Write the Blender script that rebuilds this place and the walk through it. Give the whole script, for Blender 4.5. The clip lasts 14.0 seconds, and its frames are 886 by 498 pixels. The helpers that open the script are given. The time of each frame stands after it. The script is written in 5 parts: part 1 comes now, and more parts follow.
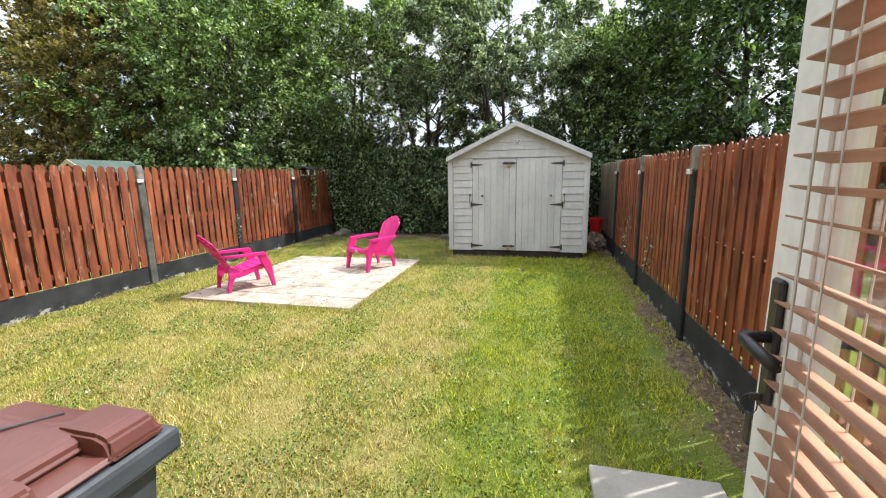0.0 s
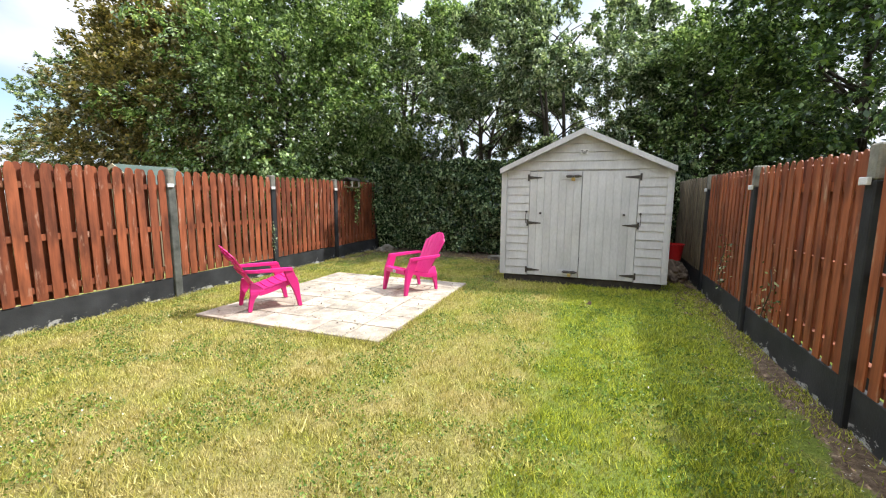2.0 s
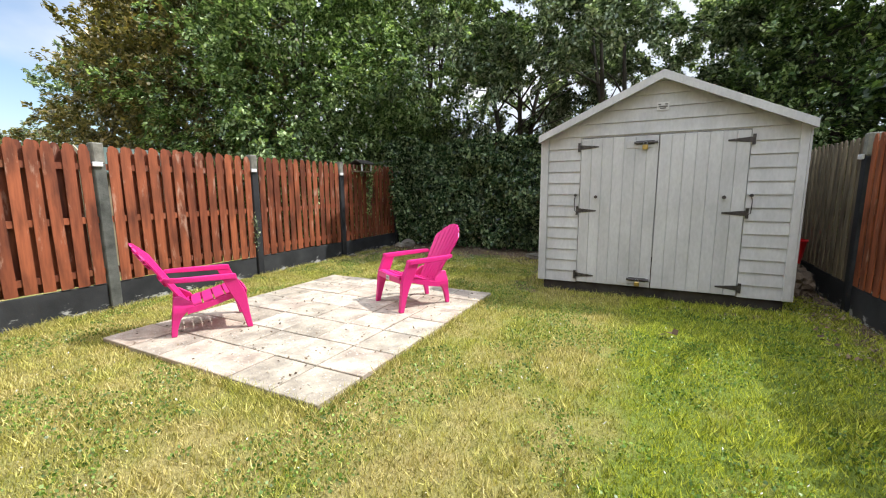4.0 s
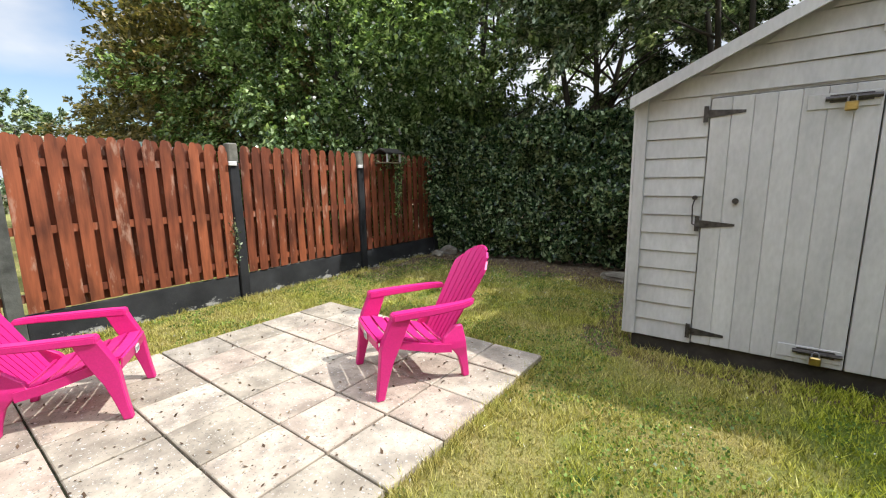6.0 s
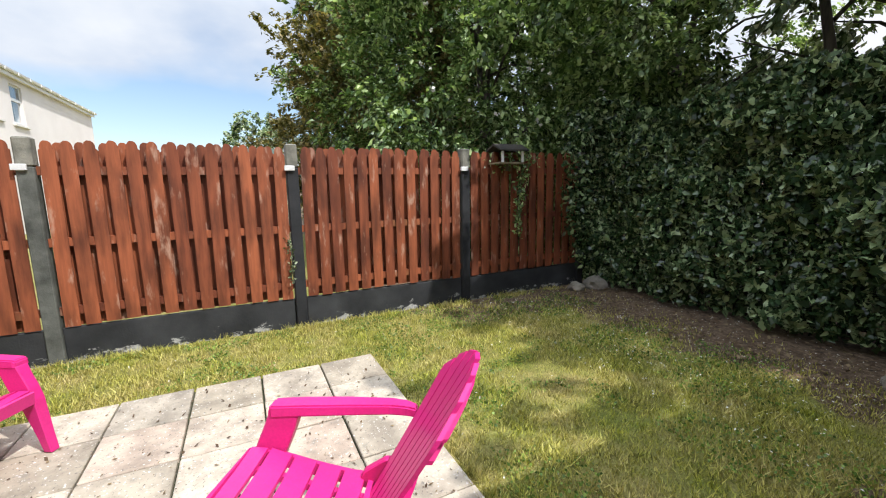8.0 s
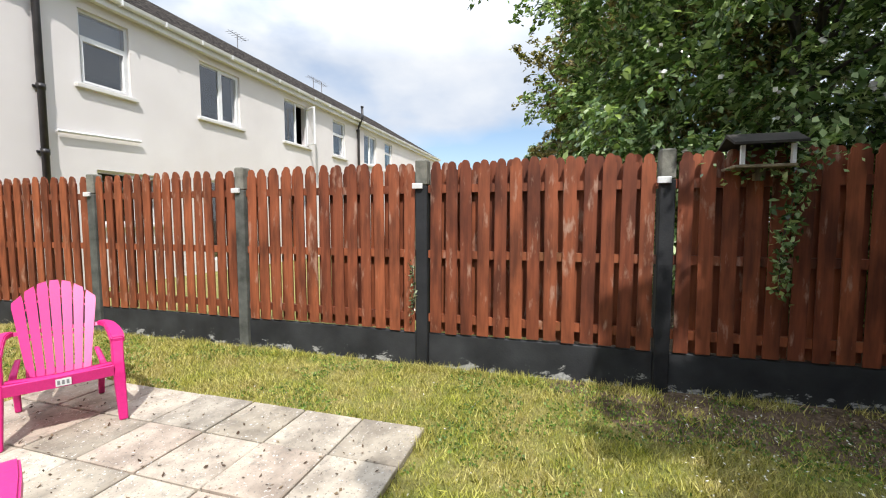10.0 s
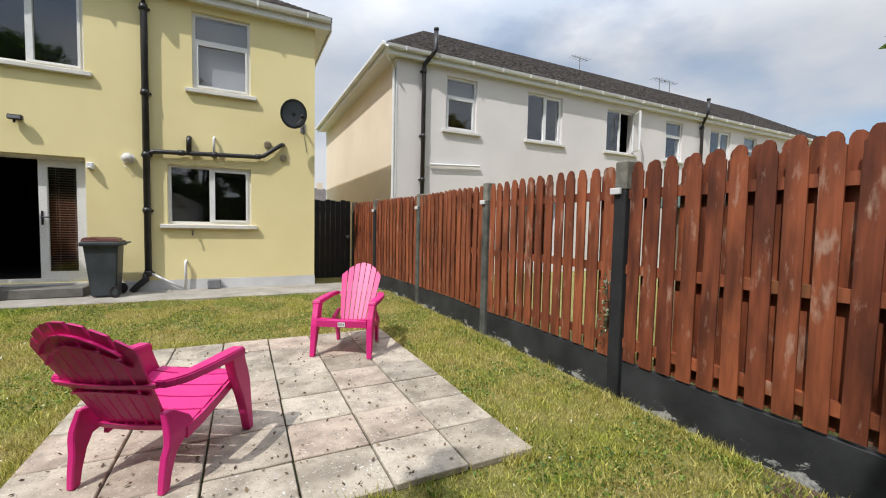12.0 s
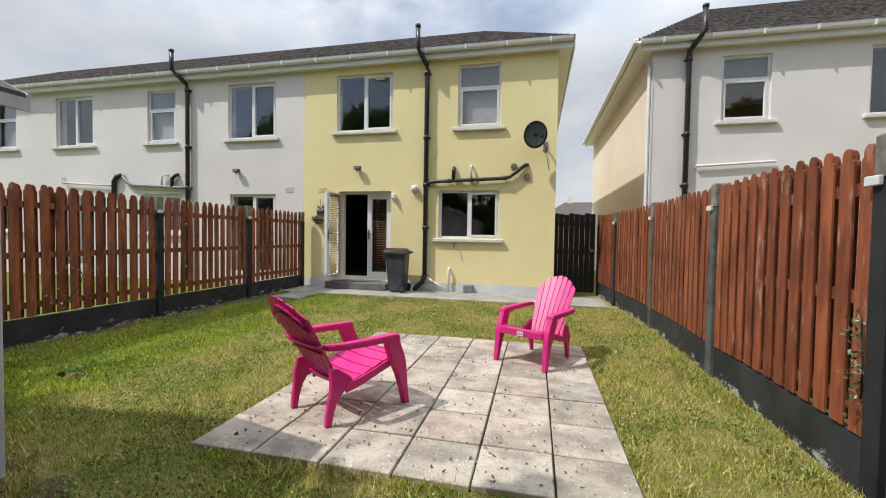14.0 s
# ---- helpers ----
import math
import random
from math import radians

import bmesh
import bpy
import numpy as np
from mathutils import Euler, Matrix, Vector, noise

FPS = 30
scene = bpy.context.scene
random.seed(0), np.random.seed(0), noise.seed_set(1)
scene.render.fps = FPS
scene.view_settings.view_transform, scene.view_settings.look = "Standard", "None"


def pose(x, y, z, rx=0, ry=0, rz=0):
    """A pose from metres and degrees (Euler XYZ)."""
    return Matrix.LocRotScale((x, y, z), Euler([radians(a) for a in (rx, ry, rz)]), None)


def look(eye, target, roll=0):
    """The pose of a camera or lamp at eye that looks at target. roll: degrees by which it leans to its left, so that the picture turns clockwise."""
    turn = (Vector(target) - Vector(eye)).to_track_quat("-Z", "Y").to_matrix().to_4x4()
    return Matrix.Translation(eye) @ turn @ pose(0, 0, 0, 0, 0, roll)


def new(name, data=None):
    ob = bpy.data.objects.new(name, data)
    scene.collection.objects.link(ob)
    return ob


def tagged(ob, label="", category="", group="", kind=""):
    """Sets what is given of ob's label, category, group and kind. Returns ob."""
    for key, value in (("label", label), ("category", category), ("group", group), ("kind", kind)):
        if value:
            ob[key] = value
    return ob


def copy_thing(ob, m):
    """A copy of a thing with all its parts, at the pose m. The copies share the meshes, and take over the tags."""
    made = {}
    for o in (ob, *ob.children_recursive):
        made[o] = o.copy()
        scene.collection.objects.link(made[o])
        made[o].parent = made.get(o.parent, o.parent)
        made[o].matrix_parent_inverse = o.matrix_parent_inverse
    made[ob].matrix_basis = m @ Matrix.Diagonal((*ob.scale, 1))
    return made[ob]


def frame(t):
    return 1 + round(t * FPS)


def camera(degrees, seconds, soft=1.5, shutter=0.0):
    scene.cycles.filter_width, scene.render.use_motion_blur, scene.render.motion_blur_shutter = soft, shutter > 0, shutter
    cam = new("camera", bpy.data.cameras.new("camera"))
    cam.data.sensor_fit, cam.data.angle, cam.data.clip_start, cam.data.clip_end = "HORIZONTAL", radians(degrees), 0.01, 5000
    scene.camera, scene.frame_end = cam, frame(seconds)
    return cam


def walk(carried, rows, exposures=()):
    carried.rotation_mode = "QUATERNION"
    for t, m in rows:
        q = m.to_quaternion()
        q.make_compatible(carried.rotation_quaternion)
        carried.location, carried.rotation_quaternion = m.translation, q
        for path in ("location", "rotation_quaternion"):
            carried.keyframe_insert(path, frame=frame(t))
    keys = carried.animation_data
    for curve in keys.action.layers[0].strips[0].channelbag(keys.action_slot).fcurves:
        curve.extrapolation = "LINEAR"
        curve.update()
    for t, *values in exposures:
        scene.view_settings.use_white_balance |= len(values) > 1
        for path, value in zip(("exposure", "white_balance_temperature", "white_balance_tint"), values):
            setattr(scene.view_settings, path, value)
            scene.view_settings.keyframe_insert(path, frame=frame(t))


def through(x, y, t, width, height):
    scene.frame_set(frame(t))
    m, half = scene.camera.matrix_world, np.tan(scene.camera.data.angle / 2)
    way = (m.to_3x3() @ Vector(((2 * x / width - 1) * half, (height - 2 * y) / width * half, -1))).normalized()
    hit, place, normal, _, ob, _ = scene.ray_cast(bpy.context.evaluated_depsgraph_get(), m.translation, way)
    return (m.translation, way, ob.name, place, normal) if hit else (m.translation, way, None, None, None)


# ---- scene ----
cam = camera(94.9, 14.0, soft=1.1)
PATH = [
    (0, (-0.291, 0.666, 1.626), (-0.767, 2.576, 1.271), -1.0),
    (0.5, (-0.315, 0.88, 1.617), (-0.872, 2.774, 1.302), -0.7),
    (1, (-0.331, 1.076, 1.61), (-0.958, 2.953, 1.317), -0.4),
    (1.5, (-0.426, 1.288, 1.577), (-1.098, 3.151, 1.302), 0.1),
    (2, (-0.568, 1.553, 1.52), (-1.267, 3.408, 1.256), 0.4),
    (2.2, (-0.612, 1.67, 1.469), (-1.318, 3.524, 1.211), 0.4),
    (4.3, (-0.91, 3.651, 1.338), (-1.851, 5.39, 1.034), -0.6),
    (4.5, (-0.964, 3.841, 1.344), (-1.926, 5.568, 1.036), -0.7),
    (5, (-1.09, 4.289, 1.331), (-2.105, 5.985, 1.024), -0.7),
    (5.5, (-1.227, 4.748, 1.366), (-2.316, 6.394, 1.043), -0.9),
    (6, (-1.406, 5.206, 1.391), (-2.588, 6.785, 1.059), -0.9),
    (6.5, (-1.512, 5.682, 1.424), (-2.823, 7.155, 1.094), -0.7),
    (7, (-1.628, 6.124, 1.404), (-3.083, 7.463, 1.102), 0.0),
    (7.2, (-1.687, 6.309, 1.445), (-3.2, 7.578, 1.13), -0.2),
    (9.3, (-2.486, 8.417, 1.353), (-4.477, 8.37, 1.171), -0.4),
    (9.5, (-2.587, 8.53, 1.341), (-4.571, 8.341, 1.172), -0.3),
    (10, (-2.841, 8.856, 1.323), (-4.756, 8.297, 1.182), -0.0),
    (10.5, (-3.037, 9.193, 1.317), (-4.804, 8.266, 1.19), 0.5),
    (11, (-3.214, 9.481, 1.3), (-4.755, 8.212, 1.18), 1.2),
    (11.5, (-3.409, 9.723, 1.319), (-4.647, 8.156, 1.2), 1.4),
    (12, (-3.639, 9.904, 1.323), (-4.521, 8.113, 1.212), 1.2),
    (12.5, (-3.837, 10.017, 1.313), (-4.344, 8.085, 1.225), 0.9),
    (13, (-4.084, 10.065, 1.296), (-4.227, 8.071, 1.228), 0.9),
    (13.5, (-4.33, 10.084, 1.296), (-4.149, 8.093, 1.239), 1.0),
    (14, (-4.613, 10.096, 1.316), (-4.17, 8.146, 1.252), 0.9),
]
EXPOSURES = [(0, 0.84), (2, 0.84), (5, 0.58), (7, 0.48), (9.5, 0.52), (10.2, 0.36), (11, 0.04), (12.5, -0.02), (14, -0.02)]
walk(cam, [(t, look(eye, target, roll)) for t, eye, target, roll in PATH], EXPOSURES)

# ---- sky and sun ----
SUN = Vector((0.63, 0.36, 1.0)).normalized()
sun_data = bpy.data.lights.new("sun", "SUN")
sun_data.energy, sun_data.angle, sun_data.color = 4.0, radians(0.6), (1.0, 0.97, 0.94)
sun = new("sun", sun_data)
sun.matrix_world = look(SUN * 60, (0, 0, 0))
world = bpy.data.worlds.new("sky")
scene.world = world
world.use_nodes = True
wn, wl = world.node_tree.nodes, world.node_tree.links
sky = wn.new("ShaderNodeTexSky")
sky.sky_type, sky.sun_disc = "NISHITA", False
sky.sun_elevation, sky.sun_rotation = math.asin(SUN.z), math.atan2(SUN.x, SUN.y)
coord = wn.new("ShaderNodeTexCoord")
stretch = wn.new("ShaderNodeMapping")
stretch.inputs["Scale"].default_value = (1.0, 1.0, 2.0)
stretch.inputs["Location"].default_value = (0.35, 0.1, 0.0)
wl.new(coord.outputs["Generated"], stretch.inputs[0])
puffs = wn.new("ShaderNodeTexNoise")
puffs.inputs["Scale"].default_value, puffs.inputs["Detail"].default_value, puffs.inputs["Roughness"].default_value = 1.7, 7.0, 0.5
wl.new(stretch.outputs[0], puffs.inputs["Vector"])
cover = wn.new("ShaderNodeValToRGB")
cover.color_ramp.elements[0].position, cover.color_ramp.elements[1].position = 0.33, 0.50
# a clear stretch of blue low in the west
west = wn.new("ShaderNodeVectorMath")
west.operation, west.inputs[1].default_value = "DOT_PRODUCT", Vector((-1.0, 0.10, 0.0)).normalized()
wl.new(coord.outputs["Generated"], west.inputs[0])
updown = wn.new("ShaderNodeSeparateXYZ")
wl.new(coord.outputs["Generated"], updown.inputs[0])
clear = wn.new("ShaderNodeMapRange")
clear.interpolation_type = "SMOOTHSTEP"
clear.inputs["From Min"].default_value, clear.inputs["From Max"].default_value = 0.80, 0.95
clear.inputs["To Min"].default_value, clear.inputs["To Max"].default_value = 0.0, 1.0
wl.new(west.outputs["Value"], clear.inputs["Value"])
# blue low down, thick cloud over it
band = wn.new("ShaderNodeValToRGB")
for spot, level in ((0.07, 0.55), (0.12, 0.0), (0.165, 0.05), (0.225, 0.62)):
    e = band.color_ramp.elements.new(spot)
    e.color = (level, level, level, 1)
band.color_ramp.elements[0].color = (0.55, 0.55, 0.55, 1)
band.color_ramp.elements[-1].color = (0.5, 0.5, 0.5, 1)
wl.new(updown.outputs["Z"], band.inputs[0])
level = wn.new("ShaderNodeMath")
level.operation, level.inputs[1].default_value, level.inputs[2].default_value = "MULTIPLY_ADD", 0.36, -0.18
wl.new(band.outputs[0], level.inputs[0])
west_only = wn.new("ShaderNodeMath")
west_only.operation = "MULTIPLY"
wl.new(clear.outputs[0], west_only.inputs[0])
wl.new(level.outputs[0], west_only.inputs[1])
thin = wn.new("ShaderNodeMath")
wl.new(puffs.outputs["Fac"], thin.inputs[0])
wl.new(west_only.outputs[0], thin.inputs[1])
wl.new(thin.outputs[0], cover.inputs[0])
shade = wn.new("ShaderNodeValToRGB")
shade.color_ramp.elements[0].position, shade.color_ramp.elements[1].position = 0.3, 0.68
shade.color_ramp.elements[0].color, shade.color_ramp.elements[1].color = (3.0, 3.65, 4.75, 1), (5.4, 5.55, 5.8, 1)
lumps = wn.new("ShaderNodeTexNoise")
lumps.inputs["Scale"].default_value, lumps.inputs["Detail"].default_value = 3.2, 6.0
wl.new(stretch.outputs[0], lumps.inputs["Vector"])
wl.new(lumps.outputs["Fac"], shade.inputs[0])
clouds = wn.new("ShaderNodeMix")
clouds.data_type = "RGBA"
wl.new(cover.outputs[0], clouds.inputs["Factor"])
wl.new(sky.outputs[0], clouds.inputs["A"])
# thick cloud is brighter overhead than near the horizon
lift = wn.new("ShaderNodeMapRange")
lift.inputs["From Min"].default_value, lift.inputs["From Max"].default_value = 0.35, 1.0
lift.inputs["To Min"].default_value, lift.inputs["To Max"].default_value = 1.0, 3.6
wl.new(updown.outputs["Z"], lift.inputs["Value"])
zenith = wn.new("ShaderNodeVectorMath")
zenith.operation = "SCALE"
wl.new(shade.outputs[0], zenith.inputs[0])
wl.new(lift.outputs[0], zenith.inputs["Scale"])
wl.new(zenith.outputs[0], clouds.inputs["B"])
back = wn["Background"]
back.inputs["Strength"].default_value = 0.13
wl.new(clouds.outputs["Result"], back.inputs["Color"])


# ---- materials ----
def material(name, rough=0.6, metal=0.0, spec=0.5):
    m = bpy.data.materials.new(name)
    m.use_nodes = True
    b = m.node_tree.nodes["Principled BSDF"]
    b.inputs["Roughness"].default_value, b.inputs["Metallic"].default_value = rough, metal
    b.inputs["Specular IOR Level"].default_value = spec
    return m, m.node_tree.nodes, m.node_tree.links, b


def ramp(nodes, links, source, stops):
    r = nodes.new("ShaderNodeValToRGB")
    while len(r.color_ramp.elements) < len(stops):
        r.color_ramp.elements.new(0.5)
    for e, (p, c) in zip(r.color_ramp.elements, stops):
        e.position, e.color = p, (*c, 1)
    links.new(source, r.inputs[0])
    return r.outputs[0]


def noise_of(nodes, links, scale, detail=4.0, stretch=(1, 1, 1), coords="Object", rough=0.55):
    c, mp, n = nodes.new("ShaderNodeTexCoord"), nodes.new("ShaderNodeMapping"), nodes.new("ShaderNodeTexNoise")
    mp.inputs["Scale"].default_value = stretch
    n.inputs["Scale"].default_value, n.inputs["Detail"].default_value, n.inputs["Roughness"].default_value = scale, detail, rough
    links.new(c.outputs[coords], mp.inputs[0])
    links.new(mp.outputs[0], n.inputs["Vector"])
    return n.outputs["Fac"]


def mix(nodes, links, fac, a, b, mode="MIX"):
    m = nodes.new("ShaderNodeMix")
    m.data_type, m.blend_type = "RGBA", mode
    for socket, v in (("Factor", fac), ("A", a), ("B", b)):
        if isinstance(v, (int, float)):
            m.inputs[socket].default_value = v
        elif isinstance(v, tuple):
            m.inputs[socket].default_value = (*v, 1)
        else:
            links.new(v, m.inputs[socket])
    return m.outputs["Result"]


def bump(nodes, links, b, height, strength=0.3, distance=0.01):
    n = nodes.new("ShaderNodeBump")
    n.inputs["Strength"].default_value, n.inputs["Distance"].default_value = strength, distance
    links.new(height, n.inputs["Height"])
    links.new(n.outputs[0], b.inputs["Normal"])


def surface(name, dark, light, scale=3.0, grain=40.0, rough=0.7, metal=0.0, relief=0.2, stretch=(1, 1, 1), spec=0.4, vary=0.0, low=0.3, high=0.7):
    """Two colours mottled at two scales, with fine relief; vary: how far whole pieces differ."""
    m, n, l, b = material(name, rough, metal, spec)
    col = ramp(n, l, noise_of(n, l, scale, 5, stretch), [(low, dark), (high, light)])
    fine = noise_of(n, l, grain, 4, stretch)
    col = mix(n, l, 0.35, col, ramp(n, l, fine, [(0.3, (0.62, 0.62, 0.62)), (0.7, (1.0, 1.0, 1.0))]), "MULTIPLY")
    if vary:
        info = n.new("ShaderNodeObjectInfo")
        col = mix(n, l, 1.0, col, ramp(n, l, info.outputs["Random"], [(0.0, (1 - vary,) * 3), (1.0, (1.0, 1.0, 1.0))]), "MULTIPLY")
    l.new(col, b.inputs["Base Color"])
    if relief:
        bump(n, l, b, fine, relief, 0.006)
    return m


def foliage(name, dark, mid, light, rough=0.45, through=0.28):
    m, n, l, b = material(name, rough, 0, 0.5)
    g = n.new("ShaderNodeNewGeometry")
    col = ramp(n, l, g.outputs["Random Per Island"], [(0.0, dark), (0.6, mid), (0.9, light), (1.0, light)])
    big = noise_of(n, l, 0.7, 3)
    col = mix(n, l, 0.6, col, ramp(n, l, big, [(0.35, (0.55, 0.6, 0.5)), (0.65, (1.0, 1.0, 0.9))]), "MULTIPLY")
    l.new(col, b.inputs["Base Color"])
    t = n.new("ShaderNodeBsdfTranslucent")
    l.new(mix(n, l, 1.0, col, (1.2, 1.3, 0.6), "MULTIPLY"), t.inputs["Color"])
    s = n.new("ShaderNodeMixShader")
    s.inputs[0].default_value = through
    l.new(b.outputs[0], s.inputs[1])
    l.new(t.outputs[0], s.inputs[2])
    l.new(s.outputs[0], n["Material Output"].inputs["Surface"])
    return m


def stained_wood(name, deep, fresh, worn, vary=0.3):
    m, n, l, b = material(name, 0.62, 0, 0.35)
    info = n.new("ShaderNodeObjectInfo")
    col = mix(n, l, info.outputs["Random"], deep, fresh)
    streak = noise_of(n, l, 3.0, 6, (9, 9, 0.7))
    col = mix(n, l, 0.7, col, ramp(n, l, streak, [(0.32, (0.42, 0.38, 0.36)), (0.6, (1.1, 1.06, 1.02))]), "MULTIPLY")
    move = n.new("ShaderNodeVectorMath")
    move.operation = "ADD"
    tc = n.new("ShaderNodeTexCoord")
    l.new(tc.outputs["Object"], move.inputs[0])
    sc = n.new("ShaderNodeVectorMath")
    sc.operation = "SCALE"
    sc.inputs[0].default_value = (37, 53, 71)
    l.new(info.outputs["Random"], sc.inputs["Scale"])
    l.new(sc.outputs[0], move.inputs[1])
    wear = n.new("ShaderNodeTexNoise")
    wear.inputs["Scale"].default_value, wear.inputs["Detail"].default_value, wear.inputs["Roughness"].default_value = 3.4, 7, 0.62
    mp = n.new("ShaderNodeMapping")
    mp.inputs["Scale"].default_value = (3.5, 3.5, 1.0)
    l.new(move.outputs[0], mp.inputs[0])
    l.new(mp.outputs[0], wear.inputs["Vector"])
    stain = n.new("ShaderNodeTexNoise")
    stain.inputs["Scale"].default_value, stain.inputs["Detail"].default_value = 2.0, 6
    l.new(mp.outputs[0], stain.inputs["Vector"])
    col = mix(n, l, 0.9, col, ramp(n, l, stain.outputs["Fac"], [(0.34, (0.42, 0.40, 0.40)), (0.56, (1.08, 1.05, 1.0))]), "MULTIPLY")
    green = noise_of(n, l, 1.6, 5)
    col = mix(n, l, ramp(n, l, green, [(0.58, (0, 0, 0)), (0.75, (0.45, 0.45, 0.45))]), col, (0.16, 0.13, 0.05))
    patch = ramp(n, l, wear.outputs["Fac"], [(0.59, (0, 0, 0)), (0.73, (0.7, 0.7, 0.7))])
    col = mix(n, l, patch, col, worn)
    l.new(col, b.inputs["Base Color"])
    bump(n, l, b, streak, 0.35, 0.004)
    return m


def paving():
    """Pale pressed-concrete slabs, each stained in its own way, with lichen spots."""
    m, n, l, b = material("paving slab", 0.92, 0, 0.25)
    info, tc = n.new("ShaderNodeObjectInfo"), n.new("ShaderNodeTexCoord")
    off, add = n.new("ShaderNodeVectorMath"), n.new("ShaderNodeVectorMath")
    off.operation, add.operation = "SCALE", "ADD"
    off.inputs[0].default_value = (31, 47, 11)
    l.new(info.outputs["Random"], off.inputs["Scale"])
    l.new(tc.outputs["Object"], add.inputs[0])
    l.new(off.outputs[0], add.inputs[1])
    def tex(scale, detail, rough=0.6):
        t = n.new("ShaderNodeTexNoise")
        t.inputs["Scale"].default_value, t.inputs["Detail"].default_value, t.inputs["Roughness"].default_value = scale, detail, rough
        l.new(add.outputs[0], t.inputs["Vector"])
        return t.outputs["Fac"]
    base = ramp(n, l, info.outputs["Random"], [(0.0, (0.345, 0.302, 0.24)), (0.45, (0.475, 0.42, 0.345)), (0.8, (0.45, 0.362, 0.295)), (1.0, (0.38, 0.34, 0.28))])
    stain = tex(4.2, 6)
    col = mix(n, l, 0.8, base, ramp(n, l, stain, [(0.36, (0.50, 0.48, 0.46)), (0.60, (1.06, 1.05, 1.02))]), "MULTIPLY")
    blotch = tex(13, 5, 0.7)
    col = mix(n, l, ramp(n, l, blotch, [(0.55, (0, 0, 0)), (0.70, (0.7, 0.7, 0.7))]), col, (0.22, 0.20, 0.17))
    spots = tex(70, 3)
    col = mix(n, l, ramp(n, l, spots, [(0.61, (0, 0, 0)), (0.68, (0.85, 0.85, 0.85))]), col, (0.13, 0.12, 0.105))
    pale = tex(55, 2)
    col = mix(n, l, ramp(n, l, pale, [(0.64, (0, 0, 0)), (0.71, (0.7, 0.7, 0.7))]), col, (0.72, 0.71, 0.68))
    l.new(col, b.inputs["Base Color"])
    bump(n, l, b, tex(120, 5, 0.7), 0.45, 0.004)
    return m


M_SLAB = paving()
M_SOIL = surface("soil", (0.06, 0.042, 0.03), (0.20, 0.145, 0.10), 5, 60, 0.95, 0, 0.9)
M_CONCRETE = surface("concrete", (0.235, 0.215, 0.18), (0.40, 0.375, 0.33), 2.2, 60, 0.9, 0, 0.3)
M_STEP = surface("dark weathered concrete", (0.10, 0.095, 0.085), (0.21, 0.20, 0.18), 3, 60, 0.9, 0, 0.4)
M_BLACK = surface("black painted concrete", (0.010, 0.011, 0.013), (0.030, 0.031, 0.034), 4, 50, 0.7, 0, 0.4, spec=0.3)
M_POSTGREY = surface("faded concrete", (0.045, 0.048, 0.042), (0.13, 0.135, 0.12), 6, 60, 0.9, 0, 0.5)
M_POSTTOP = surface("weathered concrete", (0.10, 0.10, 0.085), (0.25, 0.24, 0.20), 9, 60, 0.95, 0, 0.6)
M_WOOD = stained_wood("red cedar stain", (0.165, 0.046, 0.022), (0.31, 0.095, 0.042), (0.46, 0.31, 0.23))
M_WOOD_E = stained_wood("brown cedar stain", (0.19, 0.054, 0.024), (0.31, 0.098, 0.040), (0.44, 0.29, 0.19))
M_OLDWOOD = stained_wood("weathered fence wood", (0.15, 0.12, 0.08), (0.26, 0.22, 0.15), (0.3, 0.28, 0.22))
M_SHED = surface("grey shed paint", (0.455, 0.455, 0.46), (0.60, 0.60, 0.605), 2.4, 26, 0.55, 0, 0.45, (1.6, 1.6, 0.6), vary=0.10)
M_FELT = surface("green grey roof felt", (0.05, 0.06, 0.055), (0.13, 0.14, 0.12), 4, 120, 0.95, 0, 0.5)
M_BEARER = surface("dark bearer wood", (0.02, 0.018, 0.015), (0.06, 0.052, 0.045), 5, 40, 0.9)
M_IRON = surface("dark iron", (0.04, 0.035, 0.035), (0.12, 0.11, 0.11), 30, 100, 0.5, 0.7, 0.2)
M_BRASS = surface("brass", (0.45, 0.32, 0.12), (0.6, 0.45, 0.2), 20, 90, 0.35, 1.0, 0.1)
M_YELLOW = surface("yellow render", (0.80, 0.685, 0.35), (0.88, 0.765, 0.415), 0.7, 130, 0.9, 0, 0.3)
M_WHITEWALL = surface("off white render", (0.70, 0.65, 0.625), (0.80, 0.755, 0.73), 0.6, 130, 0.9, 0, 0.3)
M_CREAM = surface("cream render", (0.73, 0.62, 0.49), (0.81, 0.71, 0.58), 0.6, 130, 0.9, 0, 0.3)
M_PLINTH = surface("white plinth paint", (0.58, 0.58, 0.58), (0.72, 0.72, 0.71), 2, 90, 0.85, 0, 0.3)
M_PVC = surface("white upvc", (0.74, 0.74, 0.74), (0.82, 0.82, 0.81), 1.5, 30, 0.35, 0, 0.02)
M_SILL = surface("painted sill", (0.62, 0.59, 0.54), (0.74, 0.72, 0.68), 3, 60, 0.8)
M_BLINDGREY = surface("grey blind cloth", (0.26, 0.27, 0.29), (0.34, 0.35, 0.37), 2, 60, 0.9)
M_TILE = surface("dark roof tile", (0.035, 0.030, 0.029), (0.19, 0.165, 0.145), 9, 55, 0.9, 0, 0.7, (1, 3, 3), low=0.36, high=0.66)
M_BLACKPVC = surface("black pvc pipe", (0.018, 0.016, 0.017), (0.04, 0.036, 0.036), 6, 50, 0.38, 0, 0.05)
M_GREYPVC = surface("grey plastic", (0.16, 0.16, 0.17), (0.24, 0.24, 0.25), 6, 50, 0.5, 0, 0.05)
M_BIN = surface("dark grey bin plastic", (0.035, 0.042, 0.048), (0.07, 0.08, 0.088), 3, 60, 0.45, 0, 0.1)
